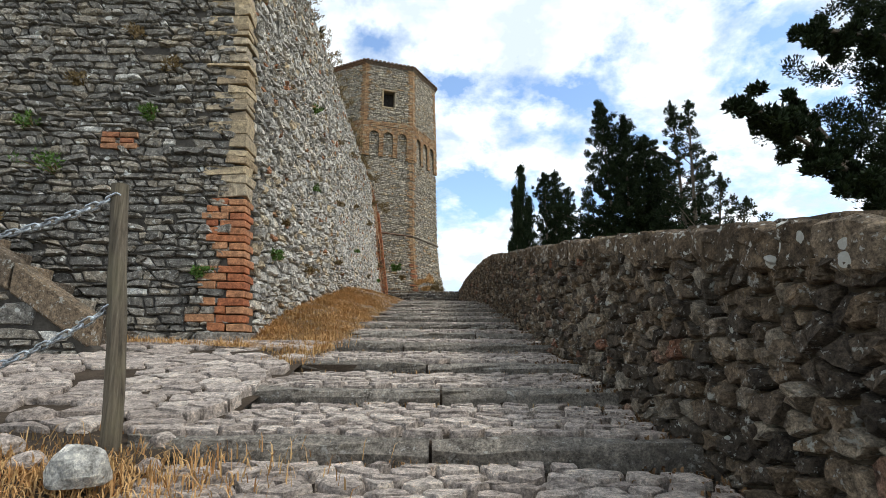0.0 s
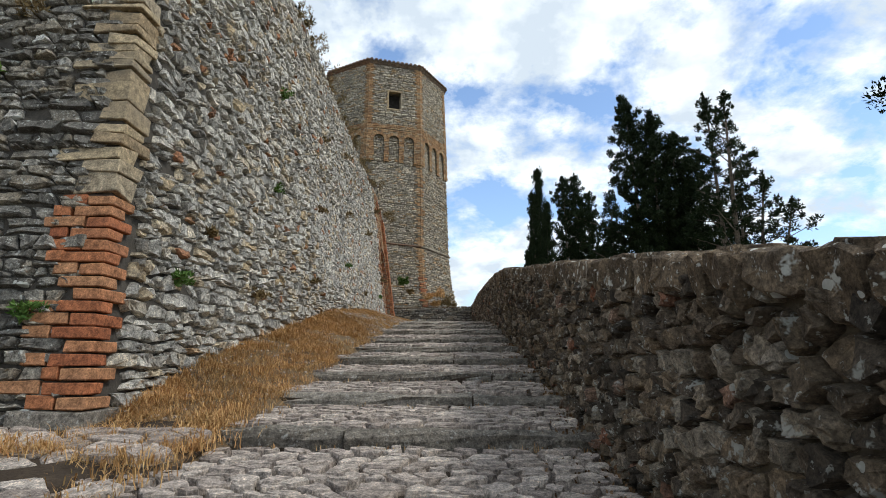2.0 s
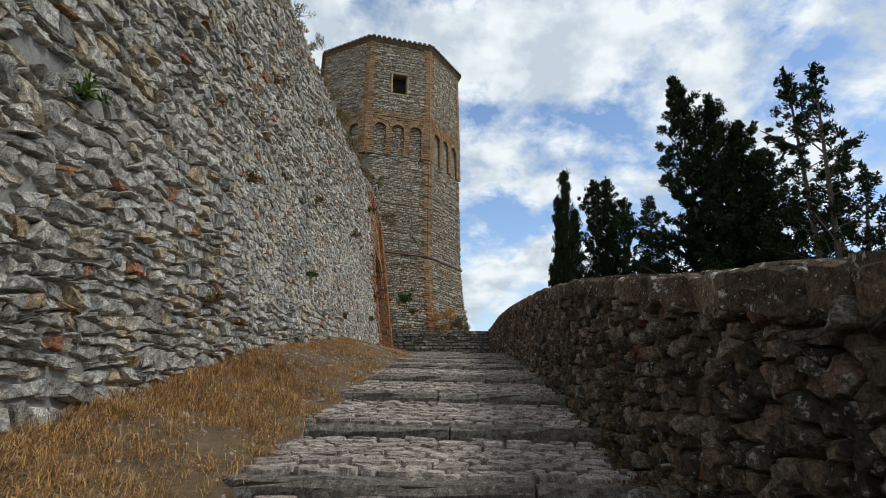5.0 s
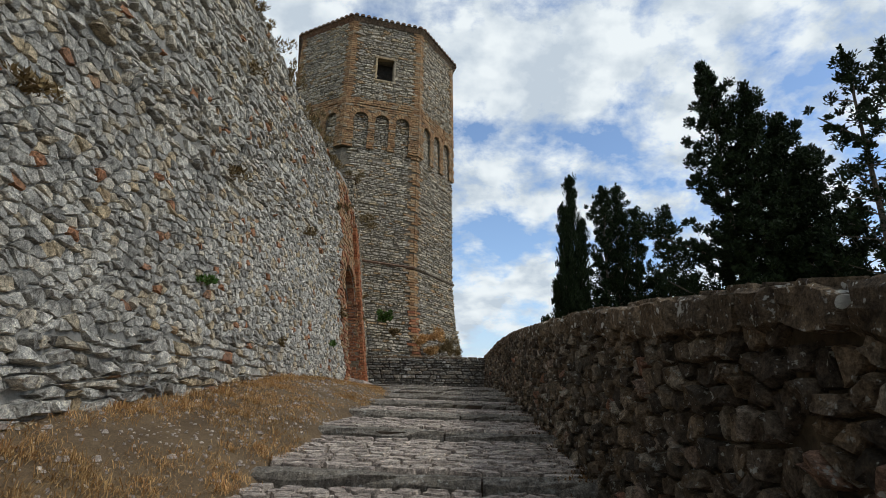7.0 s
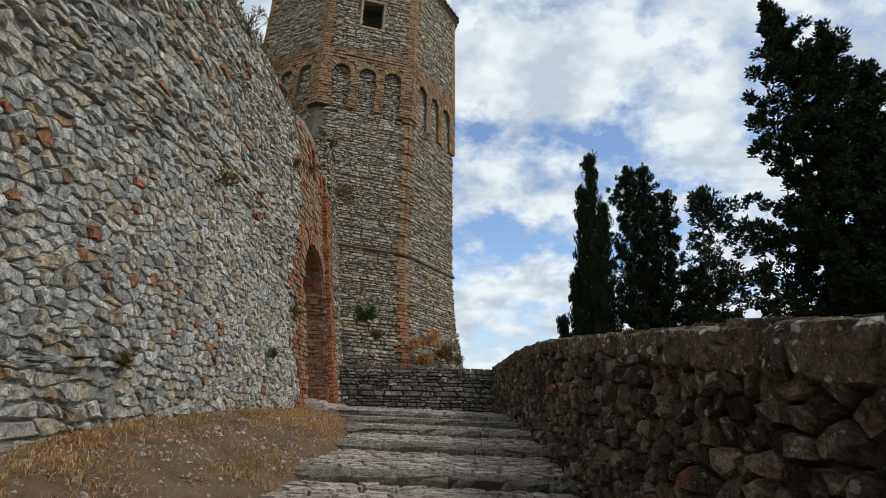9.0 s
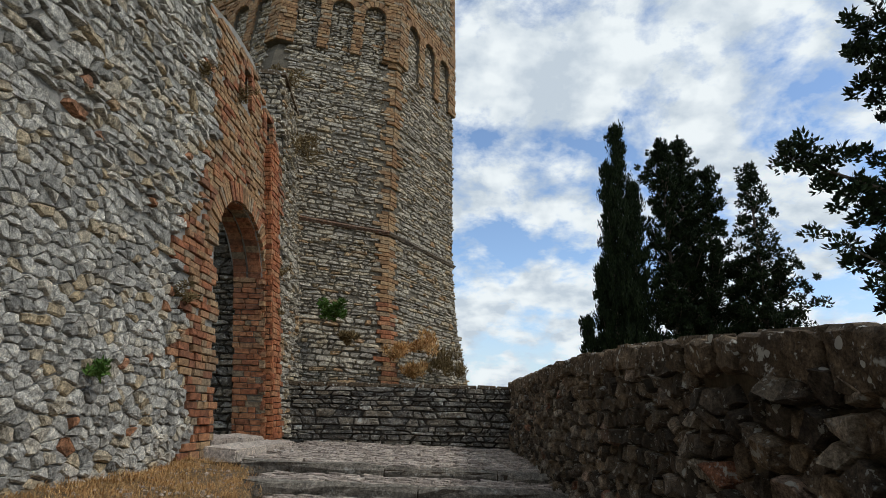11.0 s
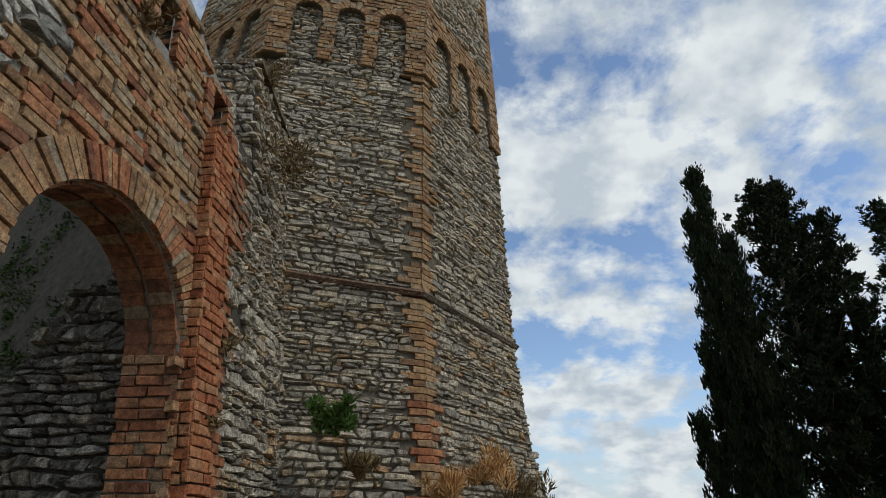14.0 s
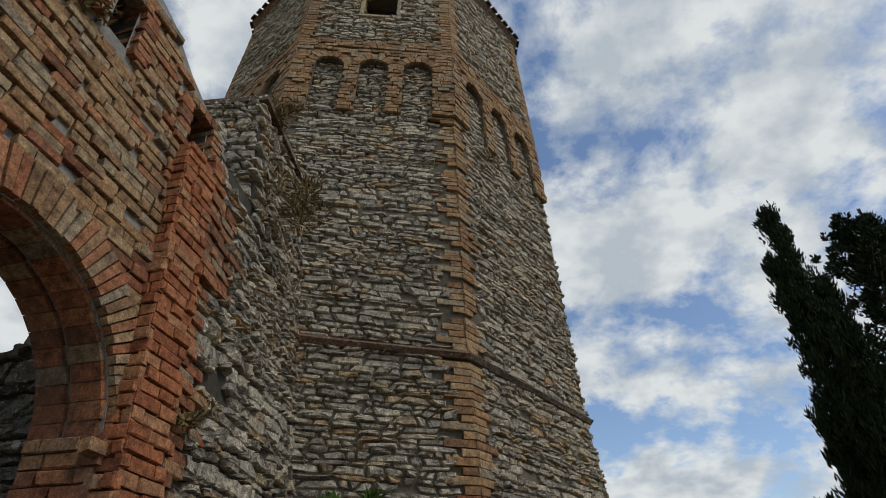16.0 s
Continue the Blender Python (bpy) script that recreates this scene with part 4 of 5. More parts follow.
def corner(k, r, z):
    a = radians(220.5 + 45 * k)
    if k == 1 and z < 12.6:
        r += 0.6 * min(1.0, (12.6 - z) / 4.5)
    return Vector((TC.x + r * math.cos(a), TC.y + r * math.sin(a), z))


WIN = (0.0, 0.35, 15.98, 17.02)       # on the front face: middle, half width, sill, head


def tower_body():
    bm = bmesh.new()
    for k in range(8):
        steps = [(3.0 + 0.39 * i, along(LOWER, 3.0 + 0.39 * i)) for i in range(31)]
        for (z0, r0), (z1, r1) in zip(steps, steps[1:]):
            bm.faces.new([bm.verts.new(p) for p in (corner(k, r0, z0), corner(k + 1, r0, z0), corner(k + 1, r1, z1), corner(k, r1, z1))])
    part("wall", bm, M_MORTAR_TOWER, tower)
    bm = bmesh.new()
    z0, z1 = 14.55, 18.7
    for k in range(8):
        r0, r1 = along(UPPER, z0), along(UPPER, z1)
        q = [corner(k, r0, z0), corner(k + 1, r0, z0), corner(k + 1, r1, z1), corner(k, r1, z1)]
        if k != 1:
            bm.faces.new([bm.verts.new(p) for p in q])
        else:
            pl = face_plane(1, z0, z1, UPPER)
            wd = (q[1] - q[0]).length / 2
            wu = (q[2] - q[3]).length / 2
            H = z1 - z0
            m, hw, s, h = WIN
            s, h = s - z0, h - z0
            o = [(-wd, 0), (wd, 0), (wu, H), (-wu, H)]
            i = [(m - hw, s), (m + hw, s), (m + hw, h), (m - hw, h)]
            for a in range(4):
                c = (a + 1) % 4
                bm.faces.new([bm.verts.new(pl.at(*w)) for w in (o[a], o[c], i[c], i[a])])
                bm.faces.new([bm.verts.new(pl.at(*w)) for w in ((*i[a], 0), (*i[c], 0), (*i[c], -0.45), (*i[a], -0.45))])
        # underside of the jutting storey
        ri = along(LOWER, z0) - 0.05
        bm.faces.new([bm.verts.new(p) for p in (corner(k + 1, r0, z0), corner(k, r0, z0), corner(k, ri, z0), corner(k + 1, ri, z0))])
    part("upper_wall", bm, M_MORTAR_TOWER, tower)
    # added block, painted near-black in place of the room's shade
    bm = bmesh.new()
    prism(bm, [(corner(k, 2.9, 0).x, corner(k, 2.9, 0).y) for k in range(8)], 15.0, 18.6)
    part("dark_room_block", bm, M_DARK, tower, "near-black block standing in for the unlit tower room")


def face_plane(k, z0, z1, table):
    r0, r1 = along(table, z0), along(table, z1)
    a, c = corner(k, r0, z0), corner(k + 1, r0, z0)
    d, e = corner(k, r1, z1), corner(k + 1, r1, z1)
    u = (c - a).normalized()
    v = ((d + e) / 2 - (a + c) / 2) / (z1 - z0)
    return Plane((a + c) / 2, u, v, u.cross(v))


def half_width(z, table, k=2):
    r = along(table, z)
    return (corner(k + 1, r, z) - corner(k, r, z)).length / 2


tower_body()


def tower_pieces():
    st = Pieces(tower, "stone", M_TOWER, 300, "rest of the tower's grey and tan stones")
    br = Pieces(tower, "brick", M_OCHRE, 300, "rest of the tower's ochre corner bricks")
    rd = Pieces(tower, "brick", M_BRICK, 120)
    bands = ((3.6, 4.6), (4.6, 6.2), (6.2, 8.0)) + tuple((8.12 + 0.56 * i, 8.12 + 0.56 * (i + 1)) for i in range(8)) + ((12.6, 14.5),)
    for k in (0, 1, 2):
        for bi, (z0, z1) in enumerate(bands):
            if k == 0 and z1 < 12:
                continue
            pl = face_plane(k, z0, z1, LOWER)
            hw = half_width(z0, LOWER, k)
            q = 0.30

            def inside(u, v, z0=z0, k=k):
                w = half_width(z0 + v, LOWER, k)
                left = (0.28 if z0 + v > 11 else 0.0) if k == 1 else 0.26 + 0.07 * math.sin(v * 13)
                right = 0.28 + 0.07 * math.sin(v * 17) if k in (0, 1) else 0.0
                return -w + left < u < w - right
            stones(st, pl, -hw, hw, 0, z1 - z0, 0.21, 0.078, 0.05, 0.009, 800 + 20 * k + bi, mask=inside, coursed=0.35, drop=0.02, near=lambda u, v, z0=z0, k=k: k == 1 and 4.5 <= z0 < 8 and (z0 + v) < 7.2,
                   fine=lambda u, v, z0=z0: z0 < 7)
            if k != 0:
                side = -1 if k == 2 else 1
                for zz in range(int((z1 - z0) / 0.098)):
                    rng = random.Random(k * 1000 + bi * 100 + zz)
                    v = zz * 0.098
                    w = half_width(z0 + v, LOWER, k)
                    ln = (0.34 if zz % 2 else 0.2) * rng.uniform(0.7, 1.25)
                    a, c = (w - ln, w + 0.03) if side > 0 else (-w - 0.03, -w + ln)
                    tgt = rd if z0 + v < 6.3 and rng.random() < 0.75 else br
                    tgt.add(box_piece(pl, a, c, v, v + 0.086, 0.046, rng), z0 < 12)
        # storey over the blind arches
        pl = face_plane(k, 14.55, 18.7, UPPER)
        hw = half_width(14.55, UPPER)

        def upper_ok(u, v, k=k):
            w = half_width(14.55 + v, UPPER)
            if k == 1 and abs(u - WIN[0]) < WIN[1] + 0.09 and WIN[2] - 14.62 < v < WIN[3] - 14.45:
                return False
            return -w + 0.22 < u < w - 0.22 and v > 0.42
        stones(st, pl, -hw, hw, 0.35, 4.12, 0.22, 0.082, 0.05, 0.009, 140 + k, coursed=0.35, drop=0.02, mask=upper_ok, fine=lambda u, v: False)
        for zz in range(42):
            v = zz * 0.098
            w = half_width(14.55 + v, UPPER)
            rng = random.Random(5000 + zz + 100 * k)
            ln = 0.30 if zz % 2 else 0.2
            br.add(box_piece(pl, w - ln, w + 0.025, v, v + 0.086, 0.044, rng), False)
            br.add(box_piece(pl, -w - 0.025, -w + 0.5 - ln, v, v + 0.086, 0.044, rng), False)
        bricks(br, pl, -hw + 0.2, hw - 0.2, 0.15, 0.45, 0.26, 0.098, 0.042, 760 + k)
        blind_arches(k, br)
    st.finish()
    br.finish()


def blind_arches(k, br):
    """Three shallow arched niches on a face, between brick strips that rise to the jutting storey."""
    pl = face_plane(k, 12.6, 14.7, UPPER)
    hw = half_width(13.6, UPPER)
    pitch = (2 * hw - 0.5) / 3
    rng = random.Random(700 + k)
    bm = bmesh.new()
    top, spring, r = 2.1, 1.48, pitch * 0.33
    for i in range(3):
        c = -hw + 0.25 + pitch * (i + 0.5)
        arc = [(c - r, spring)] + [(c + r * math.cos(math.pi * (1 - s / 8)), spring + r * 0.9 * math.sin(math.pi * (1 - s / 8))) for s in range(1, 8)] + [(c + r, spring)]
        for (a, p), (d, q) in zip(arc, arc[1:]):
            bm.faces.new([bm.verts.new(pl.at(*w)) for w in ((a, p), (d, q), (d, top), (a, top))])
            bm.faces.new([bm.verts.new(pl.at(*w)) for w in ((a, p, 0), (a, p, -0.2), (d, q, -0.2), (d, q, 0))])
        for s in range(9):
            a0, a1 = math.pi * (s + 0.06) / 9, math.pi * (s + 0.94) / 9
            pts = []
            for h in (-0.02, 0.045 + rng.uniform(-0.01, 0.01)):
                for a, g in ((a0, 0.0), (a0, 0.17), (a1, 0.17), (a1, 0.0)):
                    pts.append(pl.at(c + (r + g) * math.cos(a), spring + (r * 0.9 + g) * math.sin(a), h))
            mesh_object("voussoir", pts, [(0, 1, 5, 4), (1, 2, 6, 5), (2, 3, 7, 6), (3, 0, 4, 7), (4, 5, 6, 7)], M_OCHRE, tower)
    edges = [-hw - 0.02] + [-hw + 0.25 + pitch * (i + 0.5) + s * r for i in range(3) for s in (-1, 1)] + [hw + 0.02]
    for a, c in zip(edges[0::2], edges[1::2]):
        for p, q in (((a, 0.15), (c, 0.15)),):
            bm.faces.new([bm.verts.new(pl.at(*w)) for w in ((a, 0.15), (c, 0.15), (c, top), (a, top))])
            for e in (a, c):
                bm.faces.new([bm.verts.new(pl.at(*w)) for w in ((e, 0.15, 0), (e, top, 0), (e, top, -0.25), (e, 0.15, -0.25))])
            bm.faces.new([bm.verts.new(pl.at(*w)) for w in ((a, 0.15, 0), (c, 0.15, 0), (c, 0.15, -0.25), (a, 0.15, -0.25))])
        bricks(br, pl, a, c, 0.15, spring + 0.1, 0.26, 0.098, 0.04, 720 + k)

    def spandrel(u, v):
        return all(math.hypot(u + hw - 0.25 - pitch * (i + 0.5), (v - spring) / 0.95) > r + 0.19 for i in range(3))
    bricks(br, pl, -hw, hw, spring + 0.1, top, 0.26, 0.098, 0.042, 740 + k, mask=spandrel)
    part("blind_arcade", bm, M_MORTAR_TOWER, tower, "blind arcade of small brick arches")


def tower_trim():
    # string course
    for k in range(8):
        bm = bmesh.new()
        r = along(LOWER, 8.06)
        seg = 6
        prof = ((-0.05, -0.075), (0.07, -0.06), (0.11, 0.0), (0.07, 0.05), (-0.05, 0.07))
        rows = []
        for s in range(seg + 1):
            rows.append([])
            for d, z in prof:
                a, c = corner(k, r + d, 8.06 + z), corner(k + 1, r + d, 8.06 + z)
                p = a.lerp(c, s / seg)
                rows[-1].append(bm.verts.new(p + Vector([random.uniform(-0.012, 0.012) for _ in range(3)])))
        for r0, r1 in zip(rows, rows[1:]):
            for q in range(5):
                bm.faces.new((r0[q], r0[(q + 1) % 5], r1[(q + 1) % 5], r1[q]))
        part("string_course", bm, M_TILE, tower, "rounded brick string course")
    # window
    pl = face_plane(1, 14.55, 18.7, UPPER)
    m, hw, s, h = WIN
    s, h = s - 14.55, h - 14.55
    # the pane's near-black colour imitates the shade inside the opening
    window = mesh_object("window", [pl.at(*w) for w in ((m - hw, s, -0.4), (m + hw, s, -0.4), (m + hw, h, -0.4), (m - hw, h, -0.4))], [(0, 1, 2, 3)], M_DARK, tower, "square window opening backed by a near-black pane")
    for nm, a, c, e, f in (("window_sill", m - hw - 0.1, m + hw + 0.1, s - 0.08, s), ("window_lintel", m - hw - 0.12, m + hw + 0.12, h, h + 0.1),
                           ("window_jamb", m - hw - 0.08, m - hw, s, h), ("window_jamb", m + hw, m + hw + 0.08, s, h)):
        mesh_object(nm, *box_piece(pl, a, c, e, f, 0.06, random.Random(3), back=-0.3), M_SAND, window)
    # eave band, roof and tiles
    bm = bmesh.new()
    for k in range(8):
        q = [corner(k, 3.79, 18.66), corner(k + 1, 3.79, 18.66), corner(k + 1, 3.93, 18.84), corner(k, 3.93, 18.84)]
        bm.faces.new([bm.verts.new(p) for p in q])
        bm.faces.new([bm.verts.new(p) for p in (corner(k, 3.93, 18.84), corner(k + 1, 3.93, 18.84), Vector((TC.x, TC.y, 19.95)))])
    roof = part("roof", bm, M_TILE, tower, "low tiled roof")
    for k in range(8):
        a, c = corner(k, 3.93, 18.84), corner(k + 1, 3.93, 18.84)
        n = 12
        out = ((a + c) / 2 - TC)
        out.z = 0
        out.normalize()
        d = (c - a).normalized()
        tilt = Vector((0, 0, 1)) * 0.30 - out
        for i in range(n):
            p = a.lerp(c, (i + 0.5) / n)
            bm = bmesh.new()
            rows = []
            for t in (-0.07, 0.5):
                row = []
                for s in range(7):
                    ang = math.pi * s / 6
                    for rad in (0.095,):
                        row.append(bm.verts.new(p + tilt * t + d * (rad * math.cos(ang)) + Vector((0, 0, rad * math.sin(ang) + 0.01))))
                rows.append(row)
            for s in range(6):
                bm.faces.new((rows[0][s], rows[0][s + 1], rows[1][s + 1], rows[1][s]))
            bm.faces.new(rows[0])
            part("roof_tile", bm, M_TILE, roof)


tower_trim()

# ---- trees ----


def leaf_cloud(clumps, size, rng, rise=0.5, slim=0.35):
    """Many small pointed leaf sprays about the clump centres (x, y, z, radius, height, count)."""
    verts, faces = [], []
    for x, y, z, r, h, n in clumps:
        a = rng.uniform(0, 2 * np.pi, n)
        c = rng.uniform(-1, 1, n)
        d = rng.uniform(0.15, 1, n) ** 0.5
        s = np.sqrt(1 - c * c) * d
        p = np.stack([x + r * s * np.cos(a), y + r * s * np.sin(a), z + h * c * d], 1)
        out = np.stack([np.cos(a) * s, np.sin(a) * s, c * d * 0.6 + rise], 1) + rng.normal(0, 0.35, (n, 3))
        out /= np.linalg.norm(out, axis=1)[:, None] + 1e-9
        side = np.cross(out, rng.normal(0, 1, (n, 3)))
        side /= np.linalg.norm(side, axis=1)[:, None] + 1e-9
        ln = (size * rng.uniform(0.6, 1.5, n))[:, None]
        b = len(verts)
        q = np.stack([p - out * ln * 0.4, p + side * ln * slim, p + out * ln, p - side * ln * slim], 1).reshape(-1, 3)
        verts.extend(map(tuple, q.tolist()))
        faces.extend((b + 4 * i, b + 4 * i + 1, b + 4 * i + 2, b + 4 * i + 3) for i in range(n))
    return verts, faces


def limb(bm, a, c, ra, rc, sides=6, bend=None):
    """A tapered limb from a to c."""
    a, c = Vector(a), Vector(c)
    d = (c - a).normalized()
    s = d.orthogonal().normalized()
    t = d.cross(s)
    rows = []
    for i in range(5):
        f = i / 4
        p = a.lerp(c, f) + (bend * math.sin(math.pi * f) if bend else Vector())
        r = ra + (rc - ra) * f
        rows.append([bm.verts.new(p + (s * math.cos(2 * math.pi * k / sides) + t * math.sin(2 * math.pi * k / sides)) * r) for k in range(sides)])
    for r0, r1 in zip(rows, rows[1:]):
        for k in range(sides):
            bm.faces.new((r0[k], r0[(k + 1) % sides], r1[(k + 1) % sides], r1[k]))
    bm.faces.new(rows[-1])


def clump_leaves(clumps, size, rng, rise, slim):
    """Small leaf sprays about many clumps at once: rows of (x, y, z, radius, height, count)."""
    c = np.array(clumps)
    c = np.repeat(c, c[:, 5].astype(int), axis=0)
    n = len(c)
    d = rng.normal(0, 1, (n, 3))
    d /= np.linalg.norm(d, axis=1)[:, None]
    far = rng.uniform(0, 1, n)[:, None] ** 0.45
    p = c[:, :3] + d * far * np.stack([c[:, 3], c[:, 3], c[:, 4]], 1)
    out = d * np.array([1, 1, 0.7]) + np.array([0, 0, rise]) + rng.normal(0, 0.35, (n, 3))
    out /= np.linalg.norm(out, axis=1)[:, None]
    side = np.cross(out, rng.normal(0, 1, (n, 3)))
    side /= np.linalg.norm(side, axis=1)[:, None] + 1e-9
    ln = (size * rng.uniform(0.6, 1.4, n))[:, None]
    q = np.stack([p - out * ln * 0.4, p + side * ln * slim, p + out * ln * 0.7, p - side * ln * slim], 1).reshape(-1, 3)
    f = np.arange(4 * n).reshape(n, 4)
    return q.tolist(), f.tolist()


def conifer(name, label, at, stems, seed, sprays=34, upright=0.6, fill=0.5, leaf=0.11, count=70, limbs=(), slim=0.26, peak=0.55):
    """A dark conifer of several stems (tip x, y, z, crown's foot, radius): rising limbs, each ending in tufts, with gaps between them."""
    ob = thing(name, label, "tree", at)
    rng = np.random.default_rng(seed)
    base = Vector(at)
    bm = bmesh.new()
    clumps = []
    for tx, ty, tz, foot, rad in stems:
        tip = Vector((tx, ty, tz))
        start = base.lerp(tip, 0.04) if foot - base.z < 1 else Vector((base.x * 0.5 + tx * 0.5, base.y * 0.5 + ty * 0.5, foot))
        limb(bm, base, start, 0.20, 0.13)
        limb(bm, start, tip, 0.13, 0.02)
        tall = tz - foot
        n = int(sprays * tall / 6)
        for i in range(n):
            f = (i + rng.uniform(0, 1)) / n
            taper = min(1.0, 0.5 + f * 2.5) * (1 - f) ** peak + 0.05
            reach = rad * taper * (rng.uniform(0.5, 1.0) if rng.random() < 0.8 else rng.uniform(1.0, 1.28))
            a = i * 2.4 + rng.uniform(-0.6, 0.6)
            z = foot + tall * f
            k = min(max((z - start.z) / max(tz - start.z, 0.1), 0), 1)
            p = start.lerp(tip, k)
            p.z = z
            e = p + Vector((math.cos(a) * reach, math.sin(a) * reach, reach * upright * rng.uniform(0.5, 1.4)))
            if reach > 0.5 and sprays < 60:
                limb(bm, p, e, 0.03, 0.008, 4)
            steps = 2 + int(reach * 3.2)
            for s in range(steps):
                t = fill * 0.2 + (1 - fill * 0.2) * (s + 1) / steps
                if t < 1 - fill and rng.random() > fill:
                    continue
                q = p.lerp(e, t)
                w = rng.uniform(0.13, 0.24) * (1.25 - 0.4 * t) * min(1.0, 0.45 + rad * 0.5)
                clumps.append((q.x + rng.normal(0, 0.1), q.y + rng.normal(0, 0.1), q.z + rng.normal(0, 0.08), w, w * (0.8 + upright * 0.5), count * rng.uniform(0.6, 1.3)))
        for i in range(10):
            f = 0.86 + 0.15 * i / 9
            q = start.lerp(tip, f)
            clumps.append((q.x + rng.normal(0, 0.04), q.y, q.z, 0.05 + rad * 0.9 * (1.02 - f), 0.22, count * 0.7))
    for (ax, ay, az), (ex, ey, ez), thick, steps in limbs:
        p, e = Vector((ax, ay, az)), Vector((ex, ey, ez))
        limb(bm, p, e, 0.06, 0.015, 5)
        for s in range(steps):
            t = 0.08 + 0.94 * s / (steps - 1)
            q = p.lerp(e, t)
            clumps.append((q.x + rng.normal(0, thick * 0.5), q.y + rng.normal(0, thick * 0.5), q.z + rng.normal(0, thick * 0.7) - 0.1 * math.sin(3.1 * t), thick * rng.uniform(0.35, 0.7), thick * rng.uniform(0.35, 0.7), count))
    part("trunk", bm, M_BARK, ob, "bare brown trunk and limbs")
    v, f = clump_leaves(clumps, leaf, rng, upright, slim)
    mesh_object("crown", v, f, M_CYPRESS, ob)
    return ob


conifer("cypress_tree", "slim dark green cypress with pointed tips", (5.6, 38.0, 1.0), ((5.62, 38.0, 15.0, 2.0, 0.85), (5.15, 37.9, 13.3, 2.0, 0.62), (6.2, 38.1, 12.6, 2.0, 0.9), (4.75, 37.9, 9.2, 2.0, 0.6), (4.25, 37.9, 7.4, 2.0, 0.5)), 1, sprays=95, peak=0.72, upright=2.4, fill=0.9, leaf=0.12, count=60, slim=0.16)
conifer("conifer_tree", "bushy dark conifer beside the cypress", (7.9, 38.4, 1.0), ((7.35, 38.3, 14.5, 2.0, 1.6), (8.2, 38.6, 14.8, 2.0, 1.7), (9.15, 38.4, 13.4, 2.0, 1.7)), 2, sprays=58, upright=0.8, fill=0.75)
conifer("conifer_tree", "bushy dark conifer with an open crown", (10.4, 38.2, 1.0), ((10.5, 38.0, 13.3, 3.0, 1.7), (11.1, 38.0, 9.6, 3.0, 2.1), (9.9, 38.2, 9.8, 3.0, 1.8)), 9, sprays=44, upright=0.6, fill=0.5)
conifer("conifer_tree", "tall dense dark conifer with several tops", (10.0, 28.3, 0.8), ((8.75, 28.3, 15.2, 3.5, 1.75), (9.9, 28.0, 14.2, 3.5, 1.9), (11.1, 28.3, 13.2, 3.5, 2.1), (12.0, 28.5, 12.0, 3.5, 2.1)), 3, sprays=66, upright=0.55, fill=0.75, count=75,
        limbs=(((9.0, 28.2, 7.8), (5.9, 28.2, 9.0), 0.36, 46), ((9.0, 28.2, 6.0), (6.7, 28.1, 7.2), 0.38, 34)))
conifer("conifer_tree", "sparse open conifer with thin branches", (11.7, 24.9, 0.8), ((11.33, 25.1, 13.6, 4.5, 1.5), (11.7, 24.2, 13.2, 4.5, 1.5), (13.4, 25.0, 9.9, 3.5, 2.0), (14.6, 25.2, 8.7, 3.0, 1.8), (12.2, 24.8, 9.0, 3.0, 1.6)), 5, sprays=27, upright=0.5, fill=0.35, count=60,
        limbs=(((11.5, 24.8, 10.4), (9.95, 24.7, 11.2), 0.2, 14), ((11.6, 24.8, 9.4), (13.1, 24.8, 10.7), 0.22, 16)))
conifer("conifer_tree", "low dark conifer behind the parapet", (12.6, 27.6, 0.8), ((12.5, 27.6, 9.4, 2.5, 2.0), (10.9, 26.6, 8.4, 2.5, 1.6)), 8, sprays=40, upright=0.6, fill=0.6)
conifer("conifer_tree", "large dark conifer close to the parapet", (6.7, 6.7, -0.6), ((6.6, 6.6, 9.0, 1.0, 1.9), (7.5, 7.4, 7.5, 1.0, 1.9)), 6, sprays=60, upright=0.6, fill=0.8, leaf=0.05, count=260, slim=0.24,
        limbs=(((6.5, 6.6, 2.4), (2.9, 4.78, 3.42), 0.16, 90), ((4.6, 5.7, 2.9), (3.55, 5.1, 3.7), 0.1, 24), ((6.4, 6.5, 1.6), (4.3, 5.6, 2.2), 0.24, 50), ((6.4, 6.5, 5.2), (3.9, 5.3, 4.6), 0.15, 50)))
conifer("conifer_tree", "dark conifer rising behind the castle wall", (-6.2, 18.8, 5.0), ((-6.2, 18.8, 14.3, 9.5, 2.2),), 7, sprays=44, upright=0.5, fill=0.6)

# ---- grass bank between the steps and the wall ----


def bank_z(x, y):
    e, w = along(BANK_EDGE, y), wall_x(y, wall_base(y)) + 0.02
    f = min(max((e - x) / max(e - w, 0.05), 0), 1)
    lo, hi = floor_z(y) - 0.02, wall_base(y)
    return lo + (hi - lo) * (f ** 0.8) + 0.03 * noise.noise((x * 2.1, y * 2.1, 0)) * min(1, f * 4) + 0.012 * noise.noise((x * 9, y * 9, 3))


def bank():
    verts, faces = [], []
    ys = [5.3 + 0.2 * i for i in range(97)]
    k = 13
    for y in ys:
        e, w = along(BANK_EDGE, y) + 0.12, wall_x(y, wall_base(y)) - 0.1
        for i in range(k):
            x = e + (w - e) * i / (k - 1)
            z = bank_z(x, y) - (0.10 if i == 0 else 0)
            if y < 6.4:
                z -= (6.4 - y) * 0.2 * i / (k - 1)
            verts.append((x, y, z))
    for j in range(len(ys) - 1):
        for i in range(k - 1):
            faces.append((j * k + i, j * k + i + 1, (j + 1) * k + i + 1, (j + 1) * k + i))
    ob = mesh_object("bank", verts, faces, M_BANK, smooth=True)
    tagged(ob, "dry soil bank along the foot of the wall", "bank", kind="structure")


bank()


